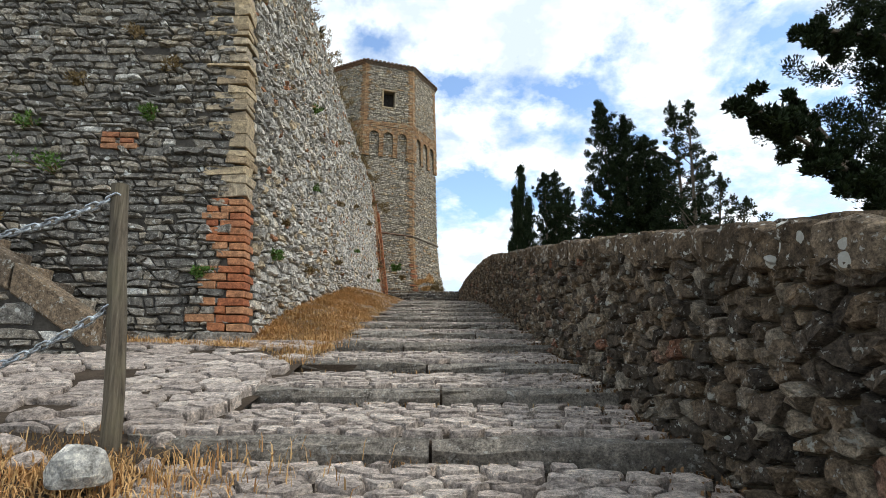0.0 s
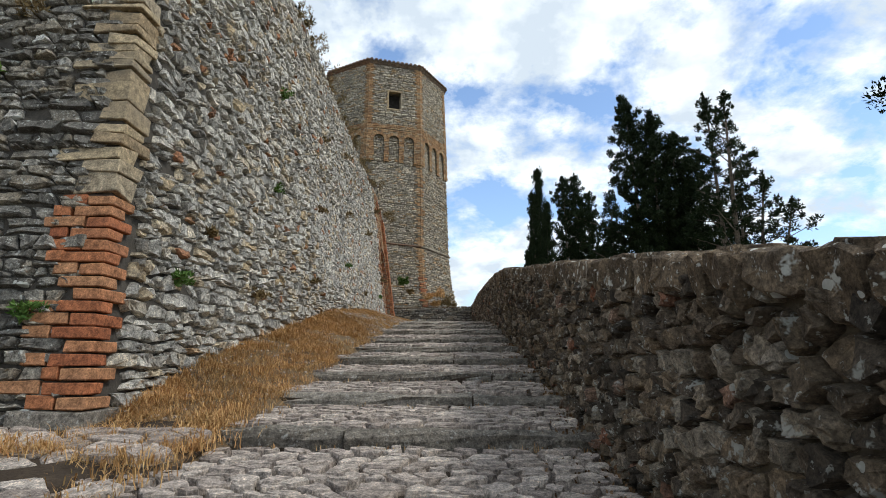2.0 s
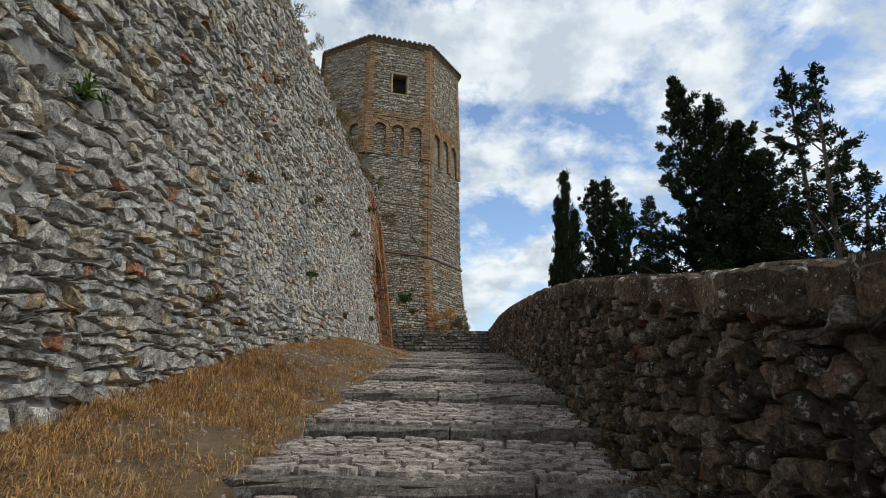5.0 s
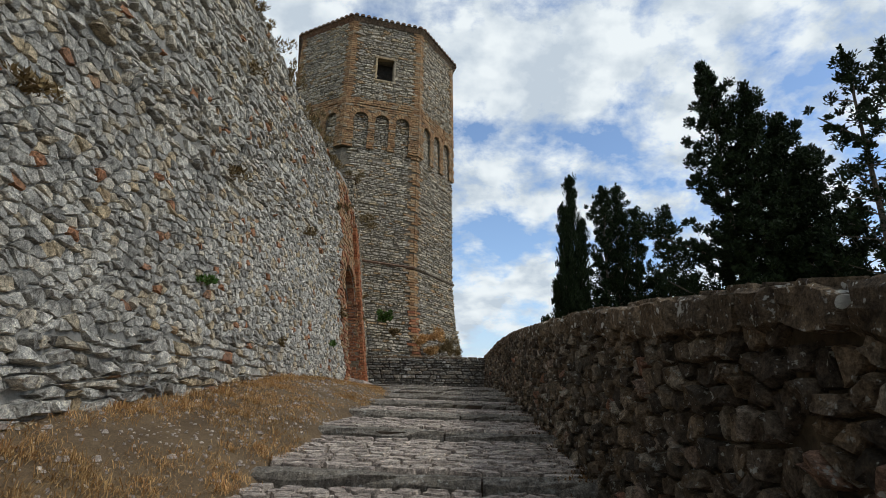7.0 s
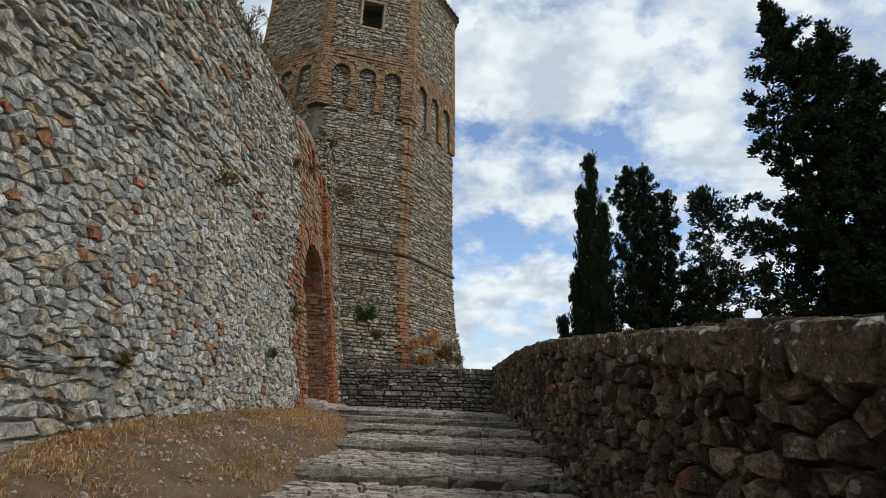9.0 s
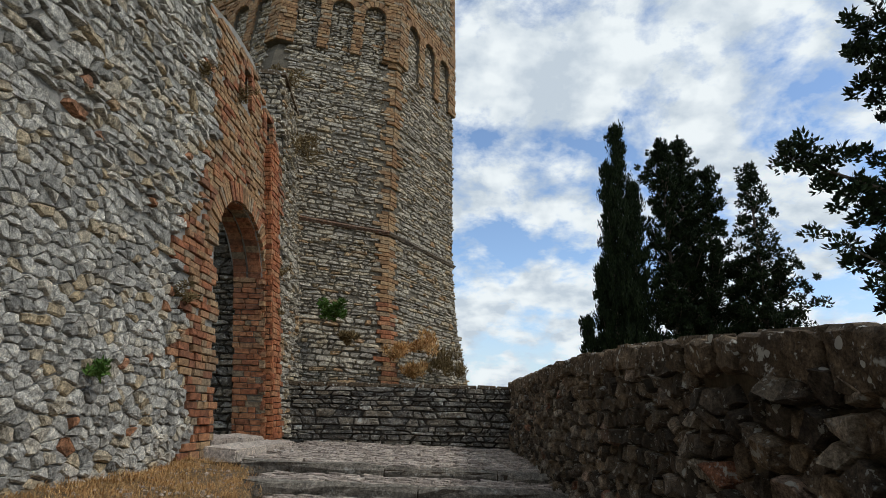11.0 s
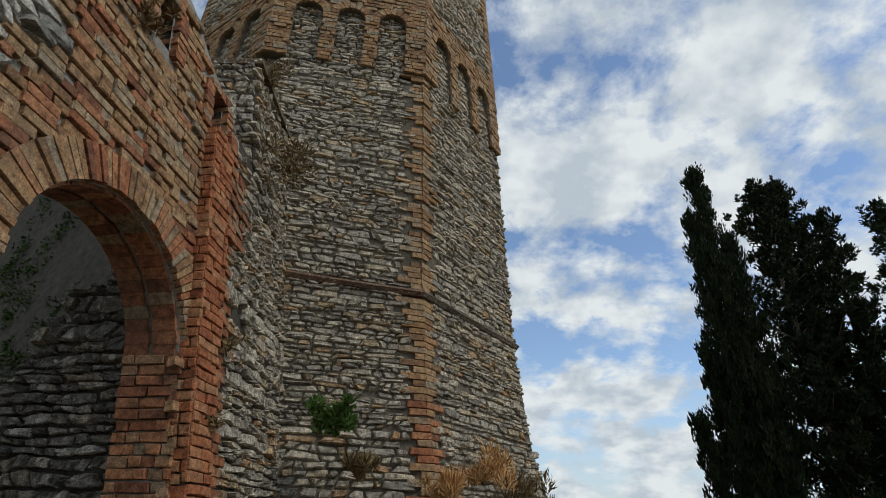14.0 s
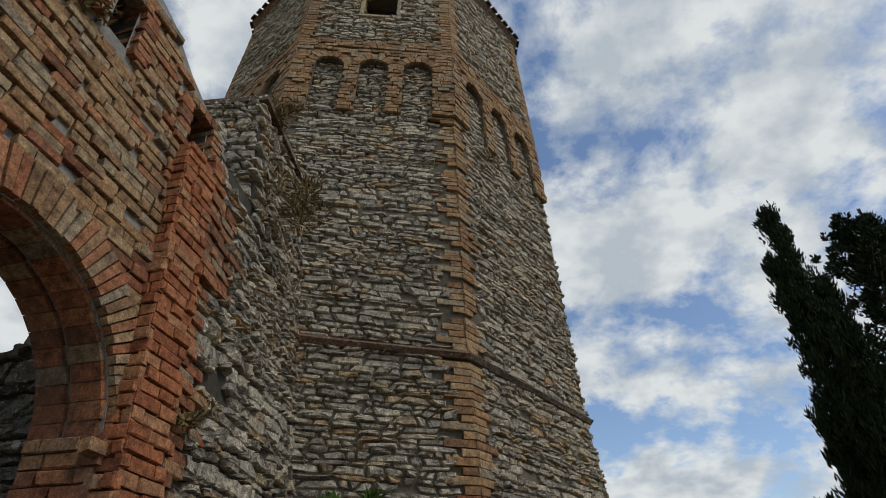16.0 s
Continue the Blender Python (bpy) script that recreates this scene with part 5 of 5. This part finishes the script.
def blades(name, label, spots, material, rng, length, width=0.006, droop=0.5, parent=None):
    """Thin bent grass blades at the given feet."""
    verts, faces = [], []
    for x, y, z, s in spots:
        a = rng.uniform(0, 6.28)
        ln = length * s * rng.uniform(0.5, 1.4)
        lean = rng.uniform(0.2, 1.0) * droop
        dx, dy = math.cos(a), math.sin(a)
        w = width * rng.uniform(0.7, 1.6)
        px, py = -dy * w, dx * w
        m = (x + dx * ln * 0.35 * lean, y + dy * ln * 0.35 * lean, z + ln * 0.62 * (1 - 0.38 * lean))
        t = (x + dx * ln * lean, y + dy * ln * lean, z + ln * max(0.95 - 0.48 * lean, 0.03))
        o = len(verts)
        verts += [(x - px, y - py, z - 0.01), (x + px, y + py, z - 0.01), (m[0] + px * 0.8, m[1] + py * 0.8, m[2]), (m[0] - px * 0.8, m[1] - py * 0.8, m[2]), t]
        faces += [(o, o + 1, o + 2, o + 3), (o + 3, o + 2, o + 4)]
    ob = mesh_object(name, verts, faces, material, parent)
    return tagged(ob, label, "grass", kind="stuff")


def bank_grass():
    """Tangled tufts, thick along the wall and in drifts, thin on the trodden soil."""
    rng = random.Random(21)
    spots = []
    tufts = 0
    while tufts < 2500:
        y = rng.uniform(5.3, 24.6)
        e, w = along(BANK_EDGE, y), wall_x(y, wall_base(y)) + 0.03
        x = rng.uniform(w, e + 0.04)
        d = noise.noise((x * 1.3, y * 0.8, 5)) + 0.5 * noise.noise((x * 3.5, y * 3.5, 9))
        near_wall = (x - w) < 0.3
        bare = 0.25 if 13 < y < 19 else 0.0
        if rng.random() > 0.62 - bare + 1.1 * d + (0.3 if near_wall else 0):
            continue
        tufts += 1
        size = rng.uniform(0.6, 1.2) * (0.75 if y > 14 else 1.0) * (1.15 if near_wall else 1.0)
        for _ in range(int(40 * size)):
            a, r = rng.uniform(0, 6.28), abs(rng.gauss(0, 0.085))
            px, py = x + r * math.cos(a), y + r * math.sin(a)
            spots.append((px, py, bank_z(px, py), size))
    blades("dry_grass", "dry orange-brown straw grass on the bank", spots, M_STRAW, rng, 0.085, 0.0019, 2.0)


bank_grass()


def pebbles():
    """Loose gravel on the bare soil of the bank."""
    rng = random.Random(31)
    verts, faces = [], []
    for i in range(3200):
        y = rng.uniform(6.2, 24.3)
        e, w = along(BANK_EDGE, y), wall_x(y, wall_base(y)) + 0.05
        x = rng.uniform(w, e)
        if y < 11 and rng.random() < 0.6:
            continue
        s = rng.uniform(0.006, 0.02) * (2.0 if rng.random() < 0.04 else 1.0)
        z = bank_z(x, y)
        o = len(verts)
        a = rng.uniform(0, 6.28)
        for q in range(5):
            t = a + 6.283 * q / 5
            r = s * rng.uniform(0.7, 1.3)
            verts.append((x + r * math.cos(t), y + r * math.sin(t), z - 0.004))
            verts.append((x + r * 0.6 * math.cos(t), y + r * 0.6 * math.sin(t), z + s * rng.uniform(0.4, 0.8)))
        for q in range(5):
            p = (q + 1) % 5
            faces.append((o + 2 * q, o + 2 * p, o + 2 * p + 1, o + 2 * q + 1))
        faces.append(tuple(o + 2 * q + 1 for q in range(5)))
    tagged(mesh_object("gravel", verts, faces, M_COBBLE), "loose grey gravel on the soil bank", "gravel", kind="stuff")


pebbles()


# ---- terrace at the foot of the bastion ----


def terrace_z(x, y):
    edge = min(max((x + 1.75) / 0.5, 0), 1)
    return floor_z(y) - 0.002 - 0.03 * edge + 0.035 * noise.noise((x * 1.3, y * 1.3, 2)) + 0.012 * noise.noise((x * 6, y * 6, 8))


def terrace():
    xs = [-14 + 0.5 * i for i in range(20)] + [-4.0 + 0.14 * i for i in range(20)] + [-1.19]
    ys = [-6 + 0.5 * i for i in range(14)] + [1.0 + 0.14 * i for i in range(38)]
    k = len(xs)
    verts = [(x, y, terrace_z(x, y)) for y in ys for x in xs]
    faces = [(j * k + i, j * k + i + 1, (j + 1) * k + i + 1, (j + 1) * k + i) for j in range(len(ys) - 1) for i in range(k - 1)]
    ob = mesh_object("terrace", verts, faces, M_DIRT, smooth=True)
    tagged(ob, "trodden earth terrace with embedded stones", "ground", kind="structure")
    sl = (floor_z(5.9) - floor_z(2.7)) / 3.2
    pl = Plane((0, 2.7, floor_z(2.7) - 0.02), (1, 0, 0), (0, 1, sl), (0, -sl, 1))
    cob = Pieces(ob, "cobble", M_COBBLE, 260, "rest of the embedded terrace stones")
    stones(cob, pl, -4.6, -1.22, 0.0, 3.2, 0.23, 0.15, 0.045, 0.010, 301, jitter=0.49, flat=True, drop=0.15, mask=lambda u, v: noise.noise((u * 1.4, v * 1.4, 4)) > (-0.3 if u > -1.7 or v > 1.6 else -0.25), near=lambda u, v: u > -3)
    cob.finish()


def boulder(name, label, at, size, seed, mat):
    """A lumpy weathered boulder, sunk a little into the soil."""
    rng = np.random.default_rng(seed)
    bm = bmesh.new()
    bmesh.ops.create_icosphere(bm, subdivisions=3, radius=1.0)
    off = rng.uniform(-50, 50, 3)
    for v in bm.verts:
        q = v.co.copy()
        w = 1 + 0.28 * noise.noise(q * 1.3 + Vector(off)) + 0.10 * noise.noise(q * 3.4 + Vector(off))
        q = q * w
        v.co = Vector((at[0] + q.x * size[0], at[1] + q.y * size[1], at[2] + max(q.z, -0.4) * size[2]))
    me = bpy.data.meshes.new(name)
    bm.to_mesh(me)
    bm.free()
    me.materials.append(mat)
    return tagged(new(name, me), label, "rock")


M_WHITE = stone_material("white_limestone", [(0.0, (0.58, 0.55, 0.49)), (1.0, (0.62, 0.59, 0.52))], (0.36, 0.33, 0.27), stain_amount=(0.55, 0.85))
terrace()
boulder("boulder", "pale white limestone boulder on dry grass", (-1.30, 2.05, 0.60), (0.105, 0.09, 0.10), 1, M_WHITE)
for i, (x, y, s, z) in enumerate(((-1.62, 2.25, 0.07, 0.7), (-1.86, 2.4, 0.09, 0.6), (-1.30, 2.65, 0.06, 0.8), (-2.1, 2.9, 0.11, 0.5), (-1.75, 2.75, 0.07, 0.6), (-1.95, 3.15, 0.10, 0.5), (-2.4, 3.3, 0.12, 0.5), (-1.45, 2.9, 0.08, 0.5), (-2.3, 2.6, 0.09, 0.5), (-1.2, 2.35, 0.05, 0.7), (-2.7, 3.7, 0.12, 0.4), (-1.1, 1.9, 0.06, 0.6))):
    tagged(boulder("boulder", "small grey stone lying in dry soil", (x, y, terrace_z(x, y) + s * z * 0.35), (s, s * 0.8, s * z), 10 + i, M_COBBLE), group="loose stones on the terrace")


def wooden_post():
    base, top = Vector((-1.475, 2.54, 0.50)), Vector((-1.59, 2.56, 1.84))
    ob = thing("wooden_post", "weathered grey-brown wooden post leaning slightly", "post", base)
    bm = bmesh.new()
    rng = random.Random(8)
    rows = []
    for i in range(13):
        f = i / 12
        p = base.lerp(top, f) + Vector((0.012 * math.sin(f * 5), 0, 0))
        r = 0.044 - 0.006 * f
        rows.append([bm.verts.new(p + Vector((math.cos(a) * r * rng.uniform(0.93, 1.07), math.sin(a) * r * rng.uniform(0.93, 1.07), 0))) for a in [2 * math.pi * s / 12 for s in range(12)]])
    for r0, r1 in zip(rows, rows[1:]):
        for s in range(12):
            bm.faces.new((r0[s], r0[(s + 1) % 12], r1[(s + 1) % 12], r1[s]))
    tip = bm.verts.new(top + Vector((0, 0, 0.006)))
    for s in range(12):
        bm.faces.new((rows[-1][s], rows[-1][(s + 1) % 12], tip))
    part("shaft", bm, M_POST, ob)
    return ob


def post_material():
    m, n, l, b = shader("weathered_wood", 0.85, 0.25)
    pos = world_vec(n)
    mp = n.new("ShaderNodeMapping")
    mp.inputs["Scale"].default_value = (60, 60, 3)
    l.new(pos, mp.inputs["Vector"])
    g = noise_tex(n, l, mp.outputs[0], 1.0, 7, 0.65)
    s = noise_tex(n, l, pos, 4.0, 4, 0.6)
    col = ramp(n, l, g, [(0.3, (0.04, 0.032, 0.022)), (0.55, (0.125, 0.10, 0.07)), (0.75, (0.21, 0.175, 0.125))])
    col = blend(n, l, ramp(n, l, s, [(0.45, (0, 0, 0)), (0.7, (0.6, 0.6, 0.6))]), col, (0.16, 0.14, 0.085))
    l.new(col, b.inputs["Base Color"])
    bump(n, l, b, g, 0.8, 0.008)
    return m


M_POST = post_material()
M_STEEL = stone_material("galvanised_steel", [(0.0, (0.42, 0.45, 0.47)), (1.0, (0.55, 0.58, 0.60))], (0.30, 0.31, 0.32), bumps=0.1)
M_STEEL.node_tree.nodes["Principled BSDF"].inputs["Metallic"].default_value = 0.75
M_STEEL.node_tree.nodes["Principled BSDF"].inputs["Roughness"].default_value = 0.45
wooden_post()


def chain(a, c, sag, label):
    """A hanging chain of oval links, each turned against the next."""
    a, c = Vector(a), Vector(c)
    ob = thing("chain", label, "chain", a, group="chains on the post")
    n = int((c - a).length * 1.03 / 0.052)
    pts = [a.lerp(c, i / n) - Vector((0, 0, sag * 4 * (i / n) * (1 - i / n))) for i in range(n + 1)]
    me = None
    for i in range(n):
        d = (pts[i + 1] - pts[i]).normalized()
        if me is None:
            bm = bmesh.new()
            rows = []
            for s in range(14):
                t = 2 * math.pi * s / 14
                cx, cy = math.cos(t) * 0.016, math.sin(t) * 0.016
                cx += 0.019 * (1 if math.cos(t) > 0 else -1)
                out = Vector((math.cos(t), math.sin(t), 0))
                rows.append([bm.verts.new(Vector((cx, cy, 0)) + out * (0.0062 * math.cos(q)) + Vector((0, 0, 0.0062 * math.sin(q)))) for q in [2 * math.pi * z / 6 for z in range(6)]])
            for s in range(14):
                r0, r1 = rows[s], rows[(s + 1) % 14]
                for q in range(6):
                    bm.faces.new((r0[q], r1[q], r1[(q + 1) % 6], r0[(q + 1) % 6]))
            me = bpy.data.meshes.new("link")
            bm.to_mesh(me)
            bm.free()
            me.materials.append(M_STEEL)
        lk = new("link", me)
        lk.parent = ob
        q = d.to_track_quat('X', 'Z').to_matrix().to_4x4() @ Matrix.Rotation(radians(45 + 90 * (i % 2)), 4, 'X')
        lk.matrix_basis = Matrix.Translation((pts[i] + pts[i + 1]) / 2 - a) @ q


chain((-1.585, 2.53, 1.775), (-3.6, 2.75, 1.75), 0.22, "galvanised steel chain hung high on the post")
chain((-1.535, 2.53, 1.245), (-3.6, 2.75, 1.05), 0.30, "galvanised steel chain hung low on the post")

# ---- weeds, scrub and ivy ----


def tuft(name, label, at, out, r, n, mat, seed, leaf, rise=0.6, slim=0.3, down=0.0):
    """A weed that grows from a joint and leans out from the wall."""
    rng = np.random.default_rng(seed)
    ob = thing(name, label, "plant", at, group="plants growing on the walls")
    at, out = Vector(at), Vector(out)
    bm = bmesh.new()
    clumps = []
    for i in range(9):
        e = at + out * (r * rng.uniform(0.4, 1.0)) + Vector((rng.normal(0, r * 0.5), rng.normal(0, r * 0.5), rng.uniform(-0.2 - down, 0.8) * r))
        limb(bm, at - out * 0.05, e, 0.008, 0.003, 4)
        clumps.append((e.x, e.y, e.z, r * 0.42, r * 0.4, n // 9))
    part("stem", bm, M_SCRUB, ob)["kind"] = "stuff"
    v, f = leaf_cloud(clumps, leaf, rng, rise, slim)
    mesh_object("foliage", v, f, mat, ob)


def wall_at(y, z, h=0.03):
    return LONG.at(y - 6, z - 1.3, h)


WALL_OUT, FACE_OUT = (0.9, 0, 0.15), (0, -0.9, 0.2)
rw = random.Random(77)
for i, (y, z, r) in enumerate(((7.2, 2.35, 0.10), (8.0, 3.0, 0.08), (9.3, 2.5, 0.10), (10.6, 4.4, 0.10), (12.5, 3.2, 0.10), (13.8, 5.0, 0.12), (16.5, 4.3, 0.11), (19.2, 3.9, 0.10), (21.0, 6.3, 0.13), (22.9, 4.3, 0.10), (15.0, 7.2, 0.14), (18.0, 8.0, 0.16), (11.4, 6.5, 0.12), (17.2, 5.9, 0.12))):
    tuft("wall_weed", "small dry weed growing from a wall joint", wall_at(y, z), WALL_OUT, r, 220, M_SCRUB if i % 3 else M_GREEN, 100 + i, 0.035, 0.5)
for i, (x, v, r, g) in enumerate(((0.95, 3.55, 0.13, 0), (1.2, 2.75, 0.12, 1), (2.35, 1.95, 0.22, 1), (2.9, 1.2, 0.16, 0), (0.45, 0.62, 0.09, 1), (2.2, 3.3, 0.13, 0), (1.5, 4.1, 0.14, 0), (2.75, 2.6, 0.12, 1))):
    tuft("wall_weed", "tuft of weed on the dark rubble face", FRONT.at(x, v, 0.03), FACE_OUT, r, 260, M_GREEN if g else M_SCRUB, 150 + i, 0.03, 0.5)
# along the broken wall top
for i in range(22):
    y = 11.5 + i * 0.62
    z = along(WALL_TOP, y)
    tuft("wall_weed", "dry brown weed on the broken wall top", wall_at(y, z - rw.uniform(-0.03, 0.35), -0.02), (0.7, 0, 0.5), rw.uniform(0.12, 0.26), 240, M_SCRUB, 200 + i, 0.05, 0.9, 0.18)
tuft("green_bush", "bright green bush growing from the tower wall", (-2.62, 29.35, 5.85), (0.4, -0.8, 0.3), 0.25, 1100, M_GREEN, 301, 0.05, 0.5)
for i, (x, y, z, r) in enumerate(((-0.95, 30.5, 5.35, 0.34), (-0.65, 31.0, 5.1, 0.36), (-1.45, 29.95, 5.2, 0.25), (-0.4, 31.7, 4.95, 0.34), (-1.1, 30.1, 4.8, 0.25), (-2.3, 29.3, 5.35, 0.15))):
    tuft("dry_bush", "dry tan scrub at the tower foot", (x, y, z), (0.5, -0.7, 0.2), r, 1000, M_SCRUB if i % 2 else M_STRAW, 310 + i, 0.07, 0.9, 0.12)
tuft("dry_bush", "brown scrub in the corner by the tower", (-3.45, 28.75, 9.2), (0.5, -0.6, 0.0), 0.35, 900, M_SCRUB, 330, 0.06, 0.3, 0.15, 0.5)
tuft("dry_bush", "brown scrub on the wall cap", (-4.1, 28.6, 10.65), (0.5, -0.5, 0.3), 0.3, 800, M_SCRUB, 331, 0.06, 0.6, 0.15)
for i, (y, z) in enumerate(((24.6, 8.2), (25.8, 8.6), (27.2, 5.6), (27.35, 6.3), (24.2, 5.2))):
    tuft("wall_weed", "dry weed in the gate brickwork", wall_at(y, z), WALL_OUT, 0.13, 300, M_SCRUB, 340 + i, 0.04, 0.3, 0.2, 0.4)


def ivy():
    rng = np.random.default_rng(55)
    ob = thing("ivy", "green ivy hanging on the wall behind the gate", "plant", (-8.0, 31.8, 3.4))
    cl = []
    for i in range(900):
        u, v = rng.uniform(0.3, 8), rng.uniform(0.5, 12.0)
        if noise.noise((u * 0.7, v * 0.7, 1)) < -0.05:
            continue
        cl.append((-6.0 - 0.955 * u, 31.2 + 0.297 * u + 0.115 * v - 0.1, 2.5 + v, 0.25, 0.25, 60))
    v, f = leaf_cloud(cl, 0.055, rng, 0.0, 0.5)
    mesh_object("foliage", v, f, M_IVY, ob)


ivy()


def tread_z(y):
    """Height of the sloping treads, which drop by a riser behind each nosing."""
    for a, c in zip(NOSINGS, NOSINGS[1:]):
        if a <= y < c:
            return floor_z(a) + (floor_z(c) - RISER - floor_z(a)) * (y - a) / (c - a)
    return floor_z(y)


def path_litter():
    rng = random.Random(93)
    spots = []
    for i in range(2600):
        y = rng.uniform(0.5, 20)
        x = along(PAR_X, y) - abs(rng.gauss(0, 0.16)) - 0.03
        spots.append((x, y, tread_z(y) + 0.004, rng.uniform(0.4, 0.9)))
    blades("dead_leaves", "brown dead leaves and twigs along the parapet", spots, M_DEADLEAF, rng, 0.035, 0.006, 2.0)
    spots = []
    for n, y0 in enumerate(NOSINGS[1:9]):
        for i in range(90):
            x = rng.uniform(-1.2, 1.1)
            if noise.noise((x * 2, y0, 1)) > -0.1:
                spots.append((x, y0 - 0.02 - abs(rng.gauss(0, 0.03)), floor_z(y0) - 0.10, rng.uniform(0.25, 0.6)))
    for i in range(2600):
        a, r = rng.uniform(0, 6.28), abs(rng.gauss(0, 0.34))
        x, y = -1.45 + r * math.cos(a) * 1.3, 2.2 + r * math.sin(a) * 0.8
        spots.append((x, y, terrace_z(x, y), rng.uniform(0.5, 1.1)))
    for i in range(1600):
        x = rng.uniform(-5, -2.2)
        spots.append((x, 5.75 - abs(rng.gauss(0, 0.15)), terrace_z(x, 5.7), rng.uniform(0.4, 1.1)))
    for i in range(900):
        x, y = rng.gauss(-1.35, 0.14), rng.uniform(4.6, 6.6)
        spots.append((x, y, floor_z(y), rng.uniform(0.5, 1.2)))
    blades("dry_grass", "straw-coloured grass tufts between stones and steps", spots, M_STRAW, rng, 0.085, 0.0028, 1.1)


path_litter()


# ---- side stair against the bastion ----


def side_stair():
    ob = thing("side_stair", "old dark stone side stair climbing beside the bastion", "stairs", (-3.5, 5.3, 1.0))
    rng = random.Random(61)
    for i in range(11):
        x1 = -3.35 - 0.27 * i
        z1 = 1.12 + 0.17 * (i + 1)
        bm = bmesh.new()
        hexa(bm, [(x1 - 0.30, 5.05, 0.7), (x1, 5.05, 0.7), (x1, 5.98, 0.7), (x1 - 0.30, 5.98, 0.7),
                  (x1 - 0.30, 5.05, z1), (x1, 5.05, z1 - rng.uniform(0, 0.012)), (x1, 6.1, z1), (x1 - 0.30, 6.1, z1)])
        bmesh.ops.bevel(bm, geom=list(bm.edges), offset=0.014, segments=1, affect='EDGES')
        part("step", bm, M_PARAPET, ob)
    # sloping kerb slabs along the open side
    for i in range(4):
        xa, xc = -3.15 - 0.8 * i, -3.15 - 0.8 * (i + 1) + 0.02
        za, zc = 1.14 + 0.504 * i, 1.14 + 0.504 * (i + 1) - 0.012
        bm = bmesh.new()
        t = rng.uniform(0.2, 0.25)
        hexa(bm, [(xc, 4.86, zc - 0.05), (xa, 4.86, za - 0.05), (xa, 5.08, za - 0.05), (xc, 5.08, zc - 0.05),
                  (xc, 4.87, zc + t), (xa, 4.87, za + t), (xa, 5.07, za + t), (xc, 5.07, zc + t)])
        bmesh.ops.bevel(bm, geom=list(bm.edges), offset=0.018, segments=1, affect='EDGES')
        part("kerb_slab", bm, M_PARAPET, ob, "lichen-spotted sloping slab")
    pl = Plane((-3.15, 4.9, 0.75), (-1, 0, 0.63), (0, 0, 1), (0, -1, 0))
    bm = bmesh.new()
    hexa(bm, [(-6.3, 4.9, 0.6), (-3.1, 4.9, 0.6), (-3.1, 5.05, 0.6), (-6.3, 5.05, 0.6), (-6.3, 4.9, 3.1), (-3.1, 4.9, 1.08), (-3.1, 5.05, 1.08), (-6.3, 5.05, 3.1)])
    part("side_wall", bm, M_MORTAR_DARK, ob)
    st = Pieces(ob, "stone", M_FRONT, 250)
    up = Plane((-3.15, 4.9, 0.75), (-1, 0, 0), (0, 0, 1), (0, -1, 0))
    stones(st, up, 0, 3.1, 0, 2.3, 0.24, 0.12, 0.04, 0.009, 62, coursed=0.4, mask=lambda u, v: v < 0.30 + 0.63 * u, near=lambda u, v: True)
    st.finish()


side_stair()

# ---- stones, bricks and cobbles ----
wall_pieces()
gate_sill()
bastion_pieces()
parapet_pieces()
end_wall_pieces()
link_wall()
court_walls()
tower_pieces()
stair_stones()
